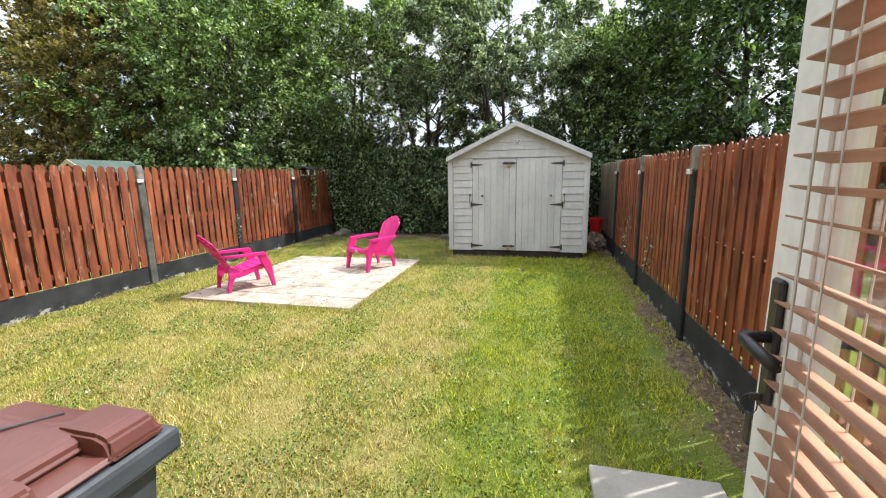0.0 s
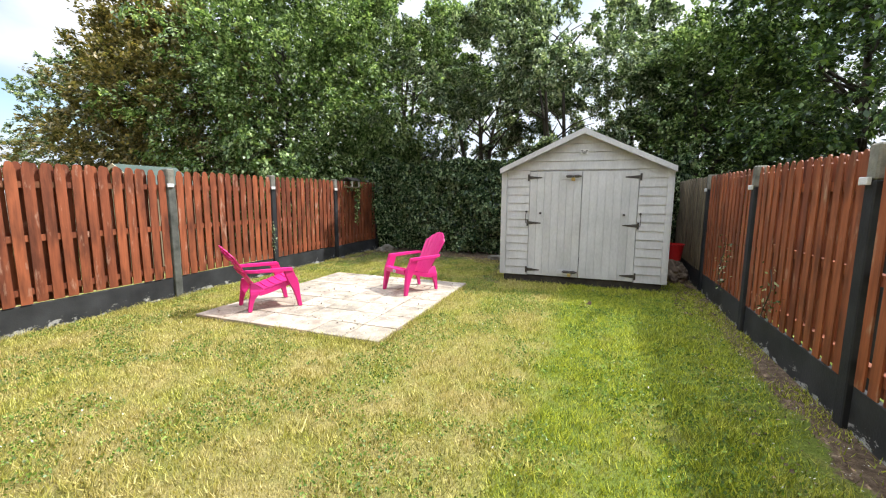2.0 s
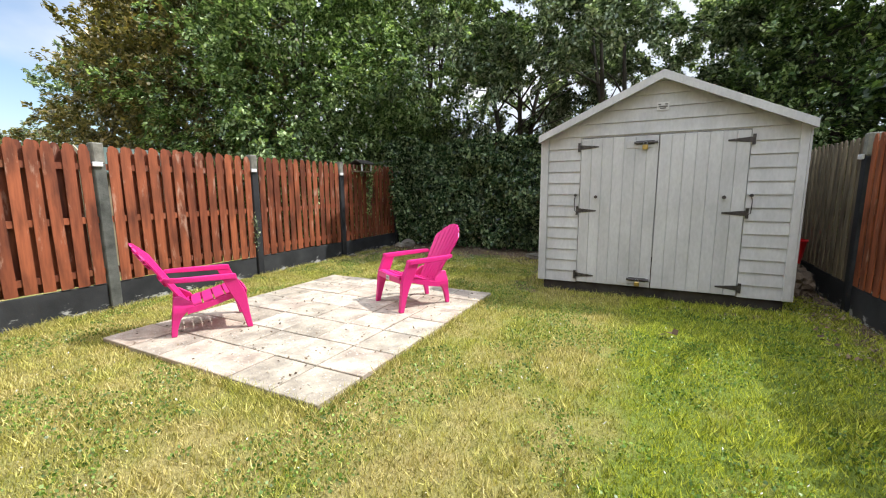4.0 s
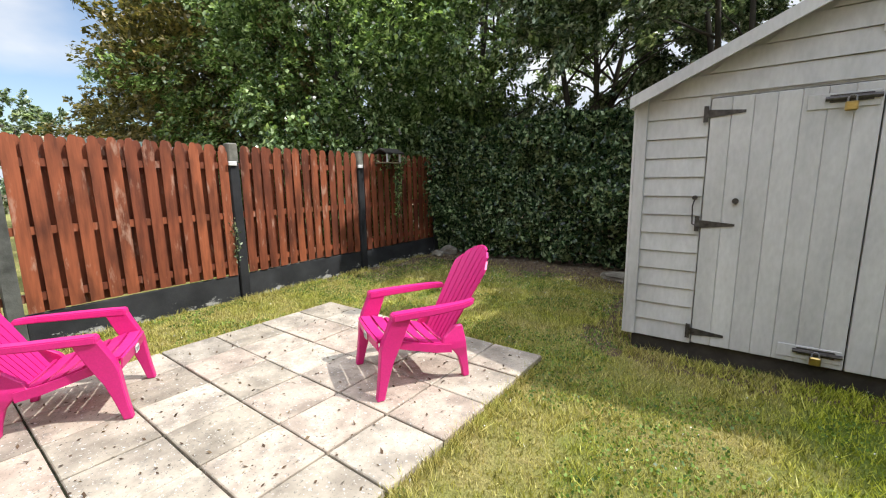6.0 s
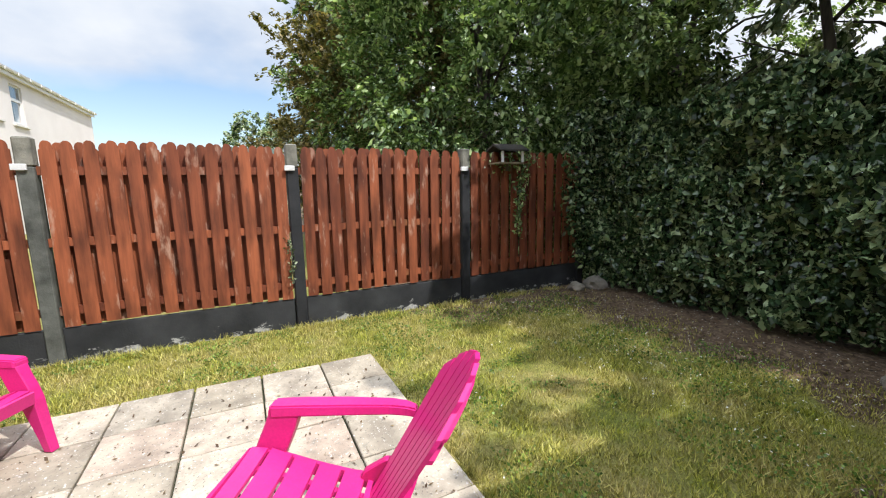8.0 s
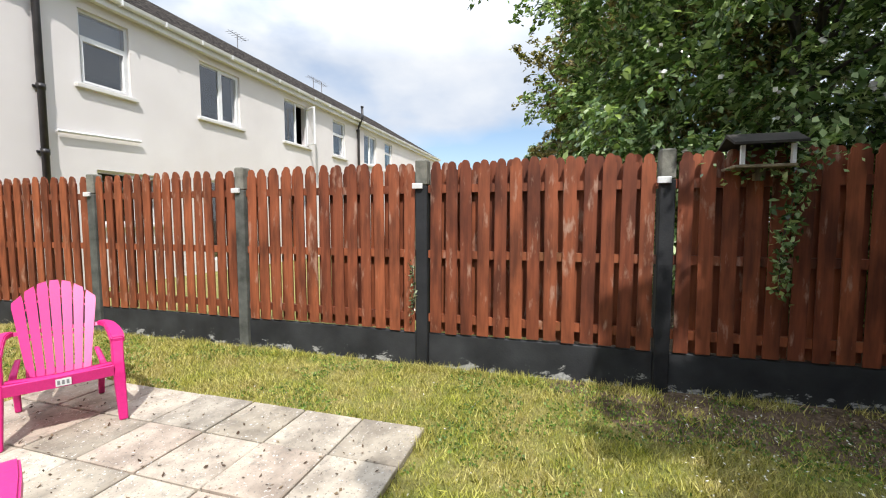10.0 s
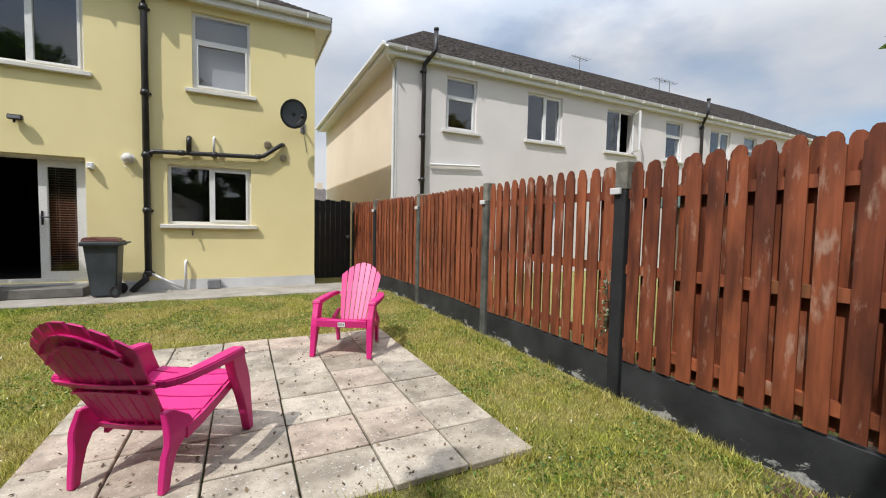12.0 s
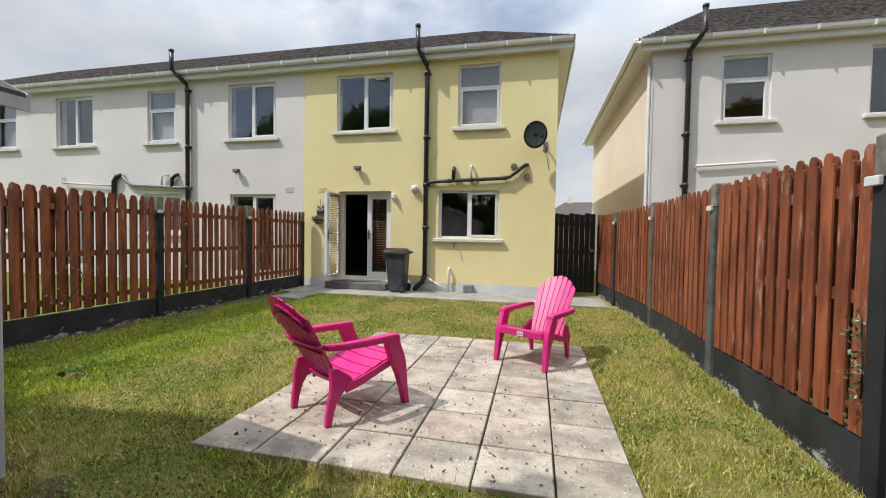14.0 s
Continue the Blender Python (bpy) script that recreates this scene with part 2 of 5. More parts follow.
M_LID = surface("brown bin lid plastic", (0.10, 0.035, 0.028), (0.15, 0.055, 0.043), 2, 50, 0.36, 0, 0.06)
M_PINK = surface("pink resin", (0.58, 0.016, 0.17), (0.66, 0.026, 0.22), 1.2, 90, 0.42, 0, 0.04)
M_RED = surface("red plastic", (0.5, 0.01, 0.015), (0.62, 0.02, 0.02), 2, 50, 0.4, 0, 0.05)
# near-black colour stands in for the gloom of unlit rooms
M_ROOMSHADE = surface("painted room shade", (0.03, 0.028, 0.026), (0.05, 0.047, 0.043), 1, 20, 0.9, 0, 0.05)
M_GATE = surface("black gate paint", (0.004, 0.004, 0.005), (0.010, 0.010, 0.012), 4, 50, 0.55, 0, 0.3)
M_BLIND = surface("brown wooden blind slat", (0.30, 0.15, 0.085), (0.40, 0.21, 0.13), 3, 60, 0.45, 0, 0.1, (1, 12, 12))
M_BARK = surface("bark", (0.035, 0.03, 0.025), (0.12, 0.10, 0.08), 4, 40, 0.95, 0, 0.9, (3, 3, 0.6))
M_LEAF = foliage("tree leaves", (0.038, 0.072, 0.03), (0.19, 0.285, 0.115), (0.60, 0.71, 0.40), 0.24, 0.34)
M_LEAF_PALE = foliage("pale willow leaves", (0.045, 0.075, 0.042), (0.185, 0.255, 0.15), (0.64, 0.70, 0.54), 0.24)
M_LEAF_BROWN = foliage("russet leaves", (0.06, 0.062, 0.024), (0.23, 0.195, 0.078), (0.46, 0.34, 0.15), 0.4, 0.34)
M_LEAF_DEEP = foliage("deep green leaves", (0.02, 0.046, 0.018), (0.075, 0.135, 0.046), (0.30, 0.42, 0.15), 0.32)
M_HEDGE = foliage("hedge leaves", (0.016, 0.034, 0.016), (0.058, 0.108, 0.046), (0.36, 0.45, 0.25), 0.20, 0.18)


def lush(n, l, soft=0.35):
    """Where the lawn is green and where it is dry: 0 dry, 1 green; it is greener along the east side and towards the hedge."""
    c, sep = n.new("ShaderNodeTexCoord"), n.new("ShaderNodeSeparateXYZ")
    l.new(c.outputs["Object"], sep.inputs[0])
    strip = n.new("ShaderNodeMapRange")
    strip.interpolation_type = "SMOOTHSTEP"
    for k, v in (("From Min", -1.3), ("From Max", -0.7), ("To Min", 0.0), ("To Max", 0.27)):
        strip.inputs[k].default_value = v
    l.new(sep.outputs["X"], strip.inputs["Value"])
    north = n.new("ShaderNodeMapRange")
    for k, v in (("From Min", 4.2), ("From Max", 8.0), ("To Min", 0.0), ("To Max", 0.07)):
        north.inputs[k].default_value = v
    l.new(sep.outputs["Y"], north.inputs["Value"])
    both = n.new("ShaderNodeMath")
    l.new(strip.outputs[0], both.inputs[0])
    l.new(north.outputs[0], both.inputs[1])
    add = n.new("ShaderNodeMath")
    l.new(both.outputs[0], add.inputs[0])
    l.new(noise_of(n, l, 1.9, 9, rough=0.74), add.inputs[1])
    return ramp(n, l, add.outputs[0], [(0.43, (0, 0, 0)), (0.43 + soft, (1, 1, 1))])


def grass_material():
    m, n, l, b = material("grass blades", 0.5, 0, 0.4)
    g = n.new("ShaderNodeNewGeometry")
    green = ramp(n, l, g.outputs["Random Per Island"], [(0.0, (0.08, 0.11, 0.010)), (0.5, (0.35, 0.405, 0.03)), (1.0, (0.72, 0.72, 0.11))])
    straw = ramp(n, l, g.outputs["Random Per Island"], [(0.0, (0.16, 0.15, 0.035)), (0.5, (0.47, 0.40, 0.11)), (1.0, (0.80, 0.69, 0.34))])
    col = mix(n, l, lush(n, l), straw, green)
    l.new(col, b.inputs["Base Color"])
    t, s = n.new("ShaderNodeBsdfTranslucent"), n.new("ShaderNodeMixShader")
    l.new(col, t.inputs["Color"])
    s.inputs[0].default_value = 0.35
    l.new(b.outputs[0], s.inputs[1])
    l.new(t.outputs[0], s.inputs[2])
    l.new(s.outputs[0], n["Material Output"].inputs["Surface"])
    return m


M_GRASS = grass_material()


def glass_material():
    m, n, l, b = material("window glass", 0.02, 0, 0.5)
    b.inputs["Base Color"].default_value = (0.95, 0.97, 0.97, 1)
    b.inputs["Transmission Weight"].default_value = 1.0
    b.inputs["IOR"].default_value = 1.75
    return m


M_GLASS = glass_material()


# ---- helpers for building ----
def empty(name, label="", category="", at=(0, 0, 0), turn=0, group="", kind=""):
    ob = tagged(new(name), label, category, group, kind)
    ob.empty_display_size = 0.1
    ob.matrix_world = pose(*at, 0, 0, turn)
    return ob


def to_mesh(name, bm, mat, smooth=False):
    me = bpy.data.meshes.new(name)
    bmesh.ops.recalc_face_normals(bm, faces=bm.faces)
    bm.to_mesh(me)
    bm.free()
    me.materials.append(mat)
    if smooth:
        for p in me.polygons:
            p.use_smooth = True
    return me


def part(name, bm, mat, parent=None, label="", smooth=False, at=None):
    me = bm if isinstance(bm, bpy.types.Mesh) else to_mesh(name, bm, mat, smooth)
    ob = new(name, me)
    if parent:
        ob.parent = parent
    if at is not None:
        ob.matrix_basis = at
    if label:
        ob["label"] = label
    return ob


def thing(name, bm, mat, label, category, kind="", group="", smooth=False):
    return tagged(part(name, bm, mat, None, "", smooth), label, category, group, kind)


def box(bm, x0, y0, z0, x1, y1, z1, bevel=0.0):
    x0, x1, y0, y1, z0, z1 = min(x0, x1), max(x0, x1), min(y0, y1), max(y0, y1), min(z0, z1), max(z0, z1)
    v = [bm.verts.new(p) for p in ((x0, y0, z0), (x1, y0, z0), (x1, y1, z0), (x0, y1, z0), (x0, y0, z1), (x1, y0, z1), (x1, y1, z1), (x0, y1, z1))]
    f = [bm.faces.new([v[i] for i in q]) for q in ((3, 2, 1, 0), (4, 5, 6, 7), (0, 1, 5, 4), (1, 2, 6, 5), (2, 3, 7, 6), (3, 0, 4, 7))]
    if bevel:
        edges = {e for face in f for e in face.edges}
        bmesh.ops.bevel(bm, geom=list(edges), offset=bevel, segments=1, affect="EDGES")
    return bm


def boxed(*b, bevel=0.0):
    return box(bmesh.new(), *b, bevel=bevel)


def loft(bm, sections, caps=True):
    rings = [[bm.verts.new(p) for p in s] for s in sections]
    for a, b in zip(rings, rings[1:]):
        k = len(a)
        for i in range(k):
            bm.faces.new((a[i], a[(i + 1) % k], b[(i + 1) % k], b[i]))
    if caps:
        bm.faces.new(rings[0][::-1])
        bm.faces.new(rings[-1])
    return bm


def tube(bm, points, radius, seg=10):
    """A round bar along points; radius: one number or one for each point."""
    pts = [Vector(p) for p in points]
    rad = radius if isinstance(radius, (list, tuple)) else [radius] * len(pts)
    rings = []
    for i, p in enumerate(pts):
        d = (pts[min(i + 1, len(pts) - 1)] - pts[max(i - 1, 0)]).normalized()
        ref = Vector((0, 0, 1)) if abs(d.z) < 0.9 else Vector((1, 0, 0))
        a = d.cross(ref).normalized()
        b = d.cross(a)
        rings.append([p + (a * math.cos(2 * math.pi * k / seg) + b * math.sin(2 * math.pi * k / seg)) * rad[i] for k in range(seg)])
    return loft(bm, rings)


def tubed(points, radius, seg=10):
    return tube(bmesh.new(), points, radius, seg)


def extrude_outline(bm, outline, axis, lo, hi):
    """A flat outline of pairs, drawn out along an axis from lo to hi."""
    def at(p, h):
        return {"x": (h, p[0], p[1]), "y": (p[0], h, p[1]), "z": (p[0], p[1], h)}[axis]
    return loft(bm, [[at(p, lo) for p in outline], [at(p, hi) for p in outline]])


def from_arrays(name, verts, faces, mat):
    """A mesh of many quads or triangles out of arrays."""
    me = bpy.data.meshes.new(name)
    k = faces.shape[1]
    me.vertices.add(len(verts))
    me.vertices.foreach_set("co", np.ascontiguousarray(verts, dtype=np.float32).ravel())
    me.loops.add(faces.size)
    me.loops.foreach_set("vertex_index", np.ascontiguousarray(faces, dtype=np.int32).ravel())
    me.polygons.add(len(faces))
    me.polygons.foreach_set("loop_start", np.arange(0, faces.size, k, dtype=np.int32))
    me.update(calc_edges=True)
    me.materials.append(mat)
    return me


def leaf_mesh(name, points, size, mat, seed, droop=0.3, wide=0.5, along=None):
    """One folded leaf at every point, turned at random."""
    rng = np.random.default_rng(seed)
    n = len(points)
    d = rng.normal(size=(n, 3))
    d[:, 2] -= droop
    if along is not None:      # leaves follow their twig and lie face up
        d = d * 0.55 + along
    d /= np.linalg.norm(d, axis=1)[:, None]
    s = rng.normal(size=(n, 3))
    if along is not None:
        s = s * 0.4 + np.cross([0, 0, 1.0], d)
    s -= d * (s * d).sum(1)[:, None]
    s /= np.linalg.norm(s, axis=1)[:, None]
    up = np.cross(d, s)
    L = (size * rng.uniform(0.6, 1.35, n))[:, None]
    base, tip = points - d * L * 0.5, points + d * L * 0.5
    left = points + s * L * wide * 0.5 + up * L * 0.1
    right = points - s * L * wide * 0.5 + up * L * 0.1
    verts = np.stack([base, left, tip, right], 1).reshape(-1, 3)
    return from_arrays(name, verts, np.arange(4 * n).reshape(n, 4), mat)


# ---- ground ----
WEST = ((-6.065, 0.05), (-6.33, 3.56), (-6.33, 11.6))      # the garden's west fence, from the gate to the hedge, with a slight bend
EAST_X = 1.03
rng = np.random.default_rng(3)


def ground_mesh():
    bm = bmesh.new()
    n = 60
    edge = [-400, -120, -45, -22] + [-16 + 32 * i / n for i in range(n + 1)] + [22, 45, 120, 400]
    grid = [[bm.verts.new((x, y + 5, 0.012 * noise.noise((x * 0.8, y * 0.8, 0)) - 0.012 if abs(x) < 14 and abs(y) < 14 else -0.02)) for x in edge] for y in edge]
    for a, b in zip(grid, grid[1:]):
        for i in range(len(a) - 1):
            bm.faces.new((a[i], a[i + 1], b[i + 1], b[i]))
    return bm


def lawn_material():
    """Thatch between the blades, with bare earth along the east fence, beside the shed and under the hedge."""
    m, n, l, b = material("lawn soil and thatch", 0.95, 0, 0.2)
    col = mix(n, l, lush(n, l), (0.38, 0.32, 0.12), (0.17, 0.22, 0.035))
    fine = noise_of(n, l, 70, 6, rough=0.7)
    col = mix(n, l, 0.85, col, ramp(n, l, fine, [(0.32, (0.25, 0.25, 0.22)), (0.66, (1.1, 1.1, 1.1))]), "MULTIPLY")
    c, sep = n.new("ShaderNodeTexCoord"), n.new("ShaderNodeSeparateXYZ")
    l.new(c.outputs["Object"], sep.inputs[0])
    ragged = noise_of(n, l, 2.6, 6, rough=0.65)
    def past(axis, lo, hi):
        f = n.new("ShaderNodeMapRange")
        f.inputs["From Min"].default_value, f.inputs["From Max"].default_value = lo, hi
        l.new(sep.outputs[axis], f.inputs["Value"])
        return f.outputs[0]
    def join(a, bb, op):
        f = n.new("ShaderNodeMath")
        f.operation = op
        for k, v in enumerate((a, bb)):
            if isinstance(v, float):
                f.inputs[k].default_value = v
            else:
                l.new(v, f.inputs[k])
        return f.outputs[0]
    where = join(join(join(past("X", 0.45, 1.25), past("X", 1.5, 1.3), "MULTIPLY"), past("Y", 2.0, 2.3), "MULTIPLY"), join(join(past("Y", 9.8, 11.3), join(past("X", -3.1, -2.0), past("Y", 8.0, 8.9), "MULTIPLY"), "MAXIMUM"), join(past("X", -5.0, -6.2), past("Y", 8.2, 9.4), "MULTIPLY"), "MAXIMUM"), "MAXIMUM")
    bare = ramp(n, l, join(where, ragged, "ADD"), [(0.95, (0, 0, 0)), (1.2, (1, 1, 1))])
    earth = ramp(n, l, noise_of(n, l, 24, 7, rough=0.7), [(0.3, (0.055, 0.037, 0.024)), (0.55, (0.16, 0.112, 0.073)), (0.78, (0.33, 0.255, 0.185))])
    l.new(mix(n, l, bare, col, earth), b.inputs["Base Color"])
    bump(n, l, b, fine, 0.9, 0.02)
    return m


thing("ground", ground_mesh(), lawn_material(), "patchy green and straw-coloured lawn ground", "lawn", "structure", smooth=True)

# ---- the row of houses ----
FY = 0.80          # the garden side of the house walls


def wall_bm(x0, x1, z0, z1, y, deep, openings):
    """A wall along x with openings (x0, x1, z0, z1) that go right through."""
    bm = bmesh.new()
    xs = sorted({x0, x1, *[o[0] for o in openings], *[o[1] for o in openings]})
    zs = sorted({z0, z1, *[o[2] for o in openings], *[o[3] for o in openings]})
    for a, b in zip(xs, xs[1:]):
        for c, d in zip(zs, zs[1:]):
            mx, mz = (a + b) / 2, (c + d) / 2
            if not any(o[0] < mx < o[1] and o[2] < mz < o[3] for o in openings):
                box(bm, a, y - deep, c, b, y, d)
    bmesh.ops.remove_doubles(bm, verts=bm.verts, dist=1e-4)
    seen = {}
    for f in bm.faces:
        seen.setdefault(tuple(round(v, 3) for v in f.calc_center_median()), []).append(f)
    bmesh.ops.delete(bm, geom=[f for fs in seen.values() if len(fs) > 1 for f in fs], context="FACES_ONLY")
    return bm


def ring_bm(x0, x1, z0, z1, y0, y1, w):
    """A rectangular frame of bars w wide."""
    bm = bmesh.new()
    box(bm, x0, y0, z0, x1, y1, z0 + w)
    box(bm, x0, y0, z1 - w, x1, y1, z1)
    box(bm, x0, y0, z0 + w, x0 + w, y1, z1 - w)
    box(bm, x1 - w, y0, z0 + w, x1, y1, z1 - w)
    return bm


def window(x0, x1, z0, z1, y, parent, split="two", blind=0.0, sill=True, open_leaf=False):
    """A white plastic window set 6 cm behind the wall's face; its parts hang under the house."""
    f = part("window", ring_bm(x0, x1, z0, z1, y - 0.13, y - 0.06, 0.055), M_PVC, parent, "white plastic window frame")
    fy0, fy1 = y - 0.12, y - 0.045
    panes = []
    if split == "two":
        xm = (x0 + x1) / 2
        panes = [(x0 + 0.055, xm - 0.0275, z0 + 0.055, z1 - 0.055), (xm + 0.0275, x1 - 0.055, z0 + 0.055, z1 - 0.055)]
        part("mullion", boxed(xm - 0.0275, fy0, z0 + 0.055, xm + 0.0275, fy1 - 0.01, z1 - 0.055), M_PVC, f)
    else:
        zm = z1 - 0.36 * (z1 - z0)
        panes = [(x0 + 0.055, x1 - 0.055, z0 + 0.055, zm - 0.03), (x0 + 0.055, x1 - 0.055, zm + 0.03, z1 - 0.055)]
        part("transom", boxed(x0 + 0.055, fy0, zm - 0.03, x1 - 0.055, fy1 - 0.01, zm + 0.03), M_PVC, f)
    for i, (a, b, c, d) in enumerate(panes):
        if open_leaf and i == 0:
            leaf = part("sash", ring_bm(0, b - a, c, d, -0.03, 0.03, 0.05), M_PVC, f, "open casement", at=pose(a, y - 0.04, 0, 0, 0, 62))
            continue
        if i == 0:
            part("sash", ring_bm(a, b, c, d, fy0 + 0.01, fy1, 0.04), M_PVC, f)
        g = part("pane", boxed(a + 0.002, y - 0.092, c + 0.002, b - 0.002, y - 0.084, d - 0.002), M_GLASS, f)
        g.visible_shadow = False
    if blind:
        part("blind", boxed(x0 + 0.06, y - 0.19, z0 + (z1 - z0) * (1 - blind), x1 - 0.06, y - 0.175, z1 - 0.06), M_BLINDGREY, f, "grey blind behind the glass")
    if sill:
        part("window_sill", boxed(x0 - 0.11, y - 0.12, z0 - 0.075, x1 + 0.11, y + 0.075, z0 - 0.003, bevel=0.008), M_SILL, parent)
    return f


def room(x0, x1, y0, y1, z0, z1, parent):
    """Floor, ceiling and back walls of a room behind an opening, its darkness put into the colour."""
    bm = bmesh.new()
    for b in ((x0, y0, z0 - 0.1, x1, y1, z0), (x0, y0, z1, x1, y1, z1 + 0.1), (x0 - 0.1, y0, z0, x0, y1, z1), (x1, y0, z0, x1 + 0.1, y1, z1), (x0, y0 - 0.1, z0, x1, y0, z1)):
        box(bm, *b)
    return part("room_shell", bm, M_ROOMSHADE, parent)


def eaves(x0, x1, z, parent, front, out=0.13):
    """Soffit, fascia and gutter along a garden front."""
    part("soffit", boxed(x0, front - 0.2, z, x1, front + out, z + 0.03), M_PVC, parent)
    part("fascia", boxed(x0, front + out, z - 0.02, x1, front + out + 0.025, z + 0.2), M_PVC, parent)
    prof = [(front + out + 0.027, z + 0.18)] + [(front + out + 0.085 + 0.058 * math.cos(a), z + 0.16 + 0.065 * math.sin(a)) for a in [math.pi * (1 + k / 6) for k in range(7)]]
    prof += [(front + out + 0.15, z + 0.185), (front + out + 0.136, z + 0.185), (front + out + 0.125, z + 0.165), (front + out + 0.04, z + 0.165)]
    part("gutter", extrude_outline(bmesh.new(), prof, "x", x0, x1), M_PVC, parent, "white plastic gutter")
    n = int((x1 - x0) / 0.9)
    for i in range(n):
        x = x0 + (i + 0.5) * (x1 - x0) / n
        part("gutter_clip", boxed(x - 0.015, front + out + 0.03, z + 0.085, x + 0.015, front + out + 0.158, z + 0.19), M_PVC, parent)


def roof_slope(x0, x1, z, front, depth, rise, parent, hip0=0.0, hip1=0.0):
    """The garden half of a tiled roof in overlapping courses; hip0, hip1: how far the ridge is set in at the ends."""
    rows, thick, lift = 22, 0.02, 0.035
    bm = bmesh.new()
    under = [(x0, front, z - 0.04), (x1, front, z - 0.04), (x1 - hip1, front - depth, z + rise - 0.04), (x0 + hip0, front - depth, z + rise - 0.04)]
    loft(bm, [[(a, b, c - 0.03) for a, b, c in under], under])
    roof = part("roof", bm, M_TILE, parent, "dark moss-flecked concrete tile roof")
    for r in range(rows):
        f0, f1 = r / rows, (r + 1) / rows
        quad = [(x0 + hip0 * f0, front - depth * f0, z + rise * f0 + lift), (x1 - hip1 * f0, front - depth * f0, z + rise * f0 + lift), (x1 - hip1 * f1, front - depth * f1, z + rise * f1 + 0.004), (x0 + hip0 * f1, front - depth * f1, z + rise * f1 + 0.004)]
        bm = bmesh.new()
        loft(bm, [[(a, b - 0.004, c - lift - thick) for a, b, c in quad], quad])
        part("tile_course", bm, M_TILE, roof)
    return roof


def soil_pipe(x, y, top, parent, bottom=0.0, offset=0.12):
    """A black soil pipe down a wall, with its crank round the gutter and its collars."""
    out = 0.13
    pts = [(x, y + 0.075, bottom), (x, y + 0.075, top - 0.95), (x, y + 0.10, top - 0.83), (x + offset * 0.7, y + out + 0.12, top - 0.62), (x + offset, y + out + 0.2, top - 0.52), (x + offset, y + out + 0.2, top)]
    p = part("soil_pipe", tubed(pts, 0.055, 12), M_BLACKPVC, parent, "black plastic soil pipe", smooth=True)
    for z in (0.35, 1.5, 2.5, 3.6, top - 1.0):
        if z > bottom:
            part("pipe_collar", tubed([(x, y + 0.075, z - 0.05), (x, y + 0.075, z + 0.05)], 0.066, 12), M_BLACKPVC, p, smooth=True)
            part("pipe_bracket", boxed(x - 0.085, y + 0.002, z - 0.02, x + 0.085, y + 0.03, z + 0.02), M_BLACKPVC, p)
    part("pipe_collar", tubed([(x + offset, y + out + 0.2, top - 0.06), (x + offset, y + out + 0.2, top)], 0.064, 12), M_BLACKPVC, p, smooth=True)
    return p


EAVE = 5.39
house = empty("yellow_house", "yellow-rendered two-storey terraced house with white plastic windows", "house")
UP1, UP2, KIT, DOOR = (-1.22, 0.24, 3.83, 5.21), (-3.79, -2.80, 3.81, 5.24), (-3.79, -2.38, 1.26, 2.38), (-1.20, 0.16, 0.22, 2.38)
part("wall", wall_bm(-5.02, 1.13, 0.212, EAVE, FY, 0.30, [UP1, UP2, KIT, DOOR]), M_YELLOW, house, "pale yellow painted render")
part("plinth", wall_bm(-5.03, 1.13, -0.05, 0.209, FY + 0.012, 0.30, []), M_PLINTH, house, "white painted plinth")
part("side_wall", boxed(-5.02, -8.0, -0.05, -4.74, FY - 0.302, EAVE), M_YELLOW, house)
part("back_wall", boxed(-4.73, -8.0, -0.05, 1.13, -7.7, EAVE), M_YELLOW, house)
window(*UP1, FY, house)
window(*UP2, FY, house, "top", blind=0.96)
window(*KIT, FY, house)
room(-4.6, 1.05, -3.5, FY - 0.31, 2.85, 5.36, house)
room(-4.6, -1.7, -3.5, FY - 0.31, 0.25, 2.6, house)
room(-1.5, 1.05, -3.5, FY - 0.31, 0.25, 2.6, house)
eaves(-5.30, 1.13, EAVE, house, FY)
roof_slope(-5.34, 1.13, EAVE + 0.2, FY + 0.19, 4.9, 2.7, house, hip0=2.6)
part("fascia", boxed(-5.345, -8.2, EAVE - 0.02, -5.32, FY + 0.13, EAVE + 0.2), M_PVC, house)
part("soffit", boxed(-5.30, -8.0, EAVE + 0.001, -5.02, FY - 0.21, EAVE + 0.03), M_PVC, house)
bm = bmesh.new()
loft(bm, [[(-5.34, FY + 0.19, EAVE + 0.21), (-5.34, -8.4, EAVE + 0.21), (-5.30, -8.4, EAVE + 0.19), (-5.30, FY + 0.19, EAVE + 0.19)], [(-2.76, -3.93, EAVE + 2.87), (-2.76, -3.96, EAVE + 2.87), (-2.72, -3.96, EAVE + 2.85), (-2.72, -3.93, EAVE + 2.85)]])
part("hip_roof", bm, M_TILE, house)
soil_pipe(-2.08, FY, 6.08, house, 0.30, 0.16)

white = empty("white_terrace", "off-white rendered two-storey terraced houses adjoining", "house")
ops = []
for x0 in (1.95, 7.90):
    ops += [(x0, x0 + 1.42, 3.77, 5.20), (x0, x0 + 1.36, 0.25, 2.33)]
for x0 in (5.05, 10.9):
    ops += [(x0, x0 + 0.94, 3.77, 5.20), (x0 - 0.2, x0 + 1.15, 1.27, 2.36)]
part("wall", wall_bm(1.133, 16, -0.05, EAVE, FY - 0.004, 0.3, ops), M_WHITEWALL, white, "off-white render")
for o in ops:
    window(*o, FY - 0.004, white, "top" if o[1] - o[0] < 1 else "two", blind=0.95 if o[1] - o[0] < 1 else 0.0, sill=o[2] > 0.5)
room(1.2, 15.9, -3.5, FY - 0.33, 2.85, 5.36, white)
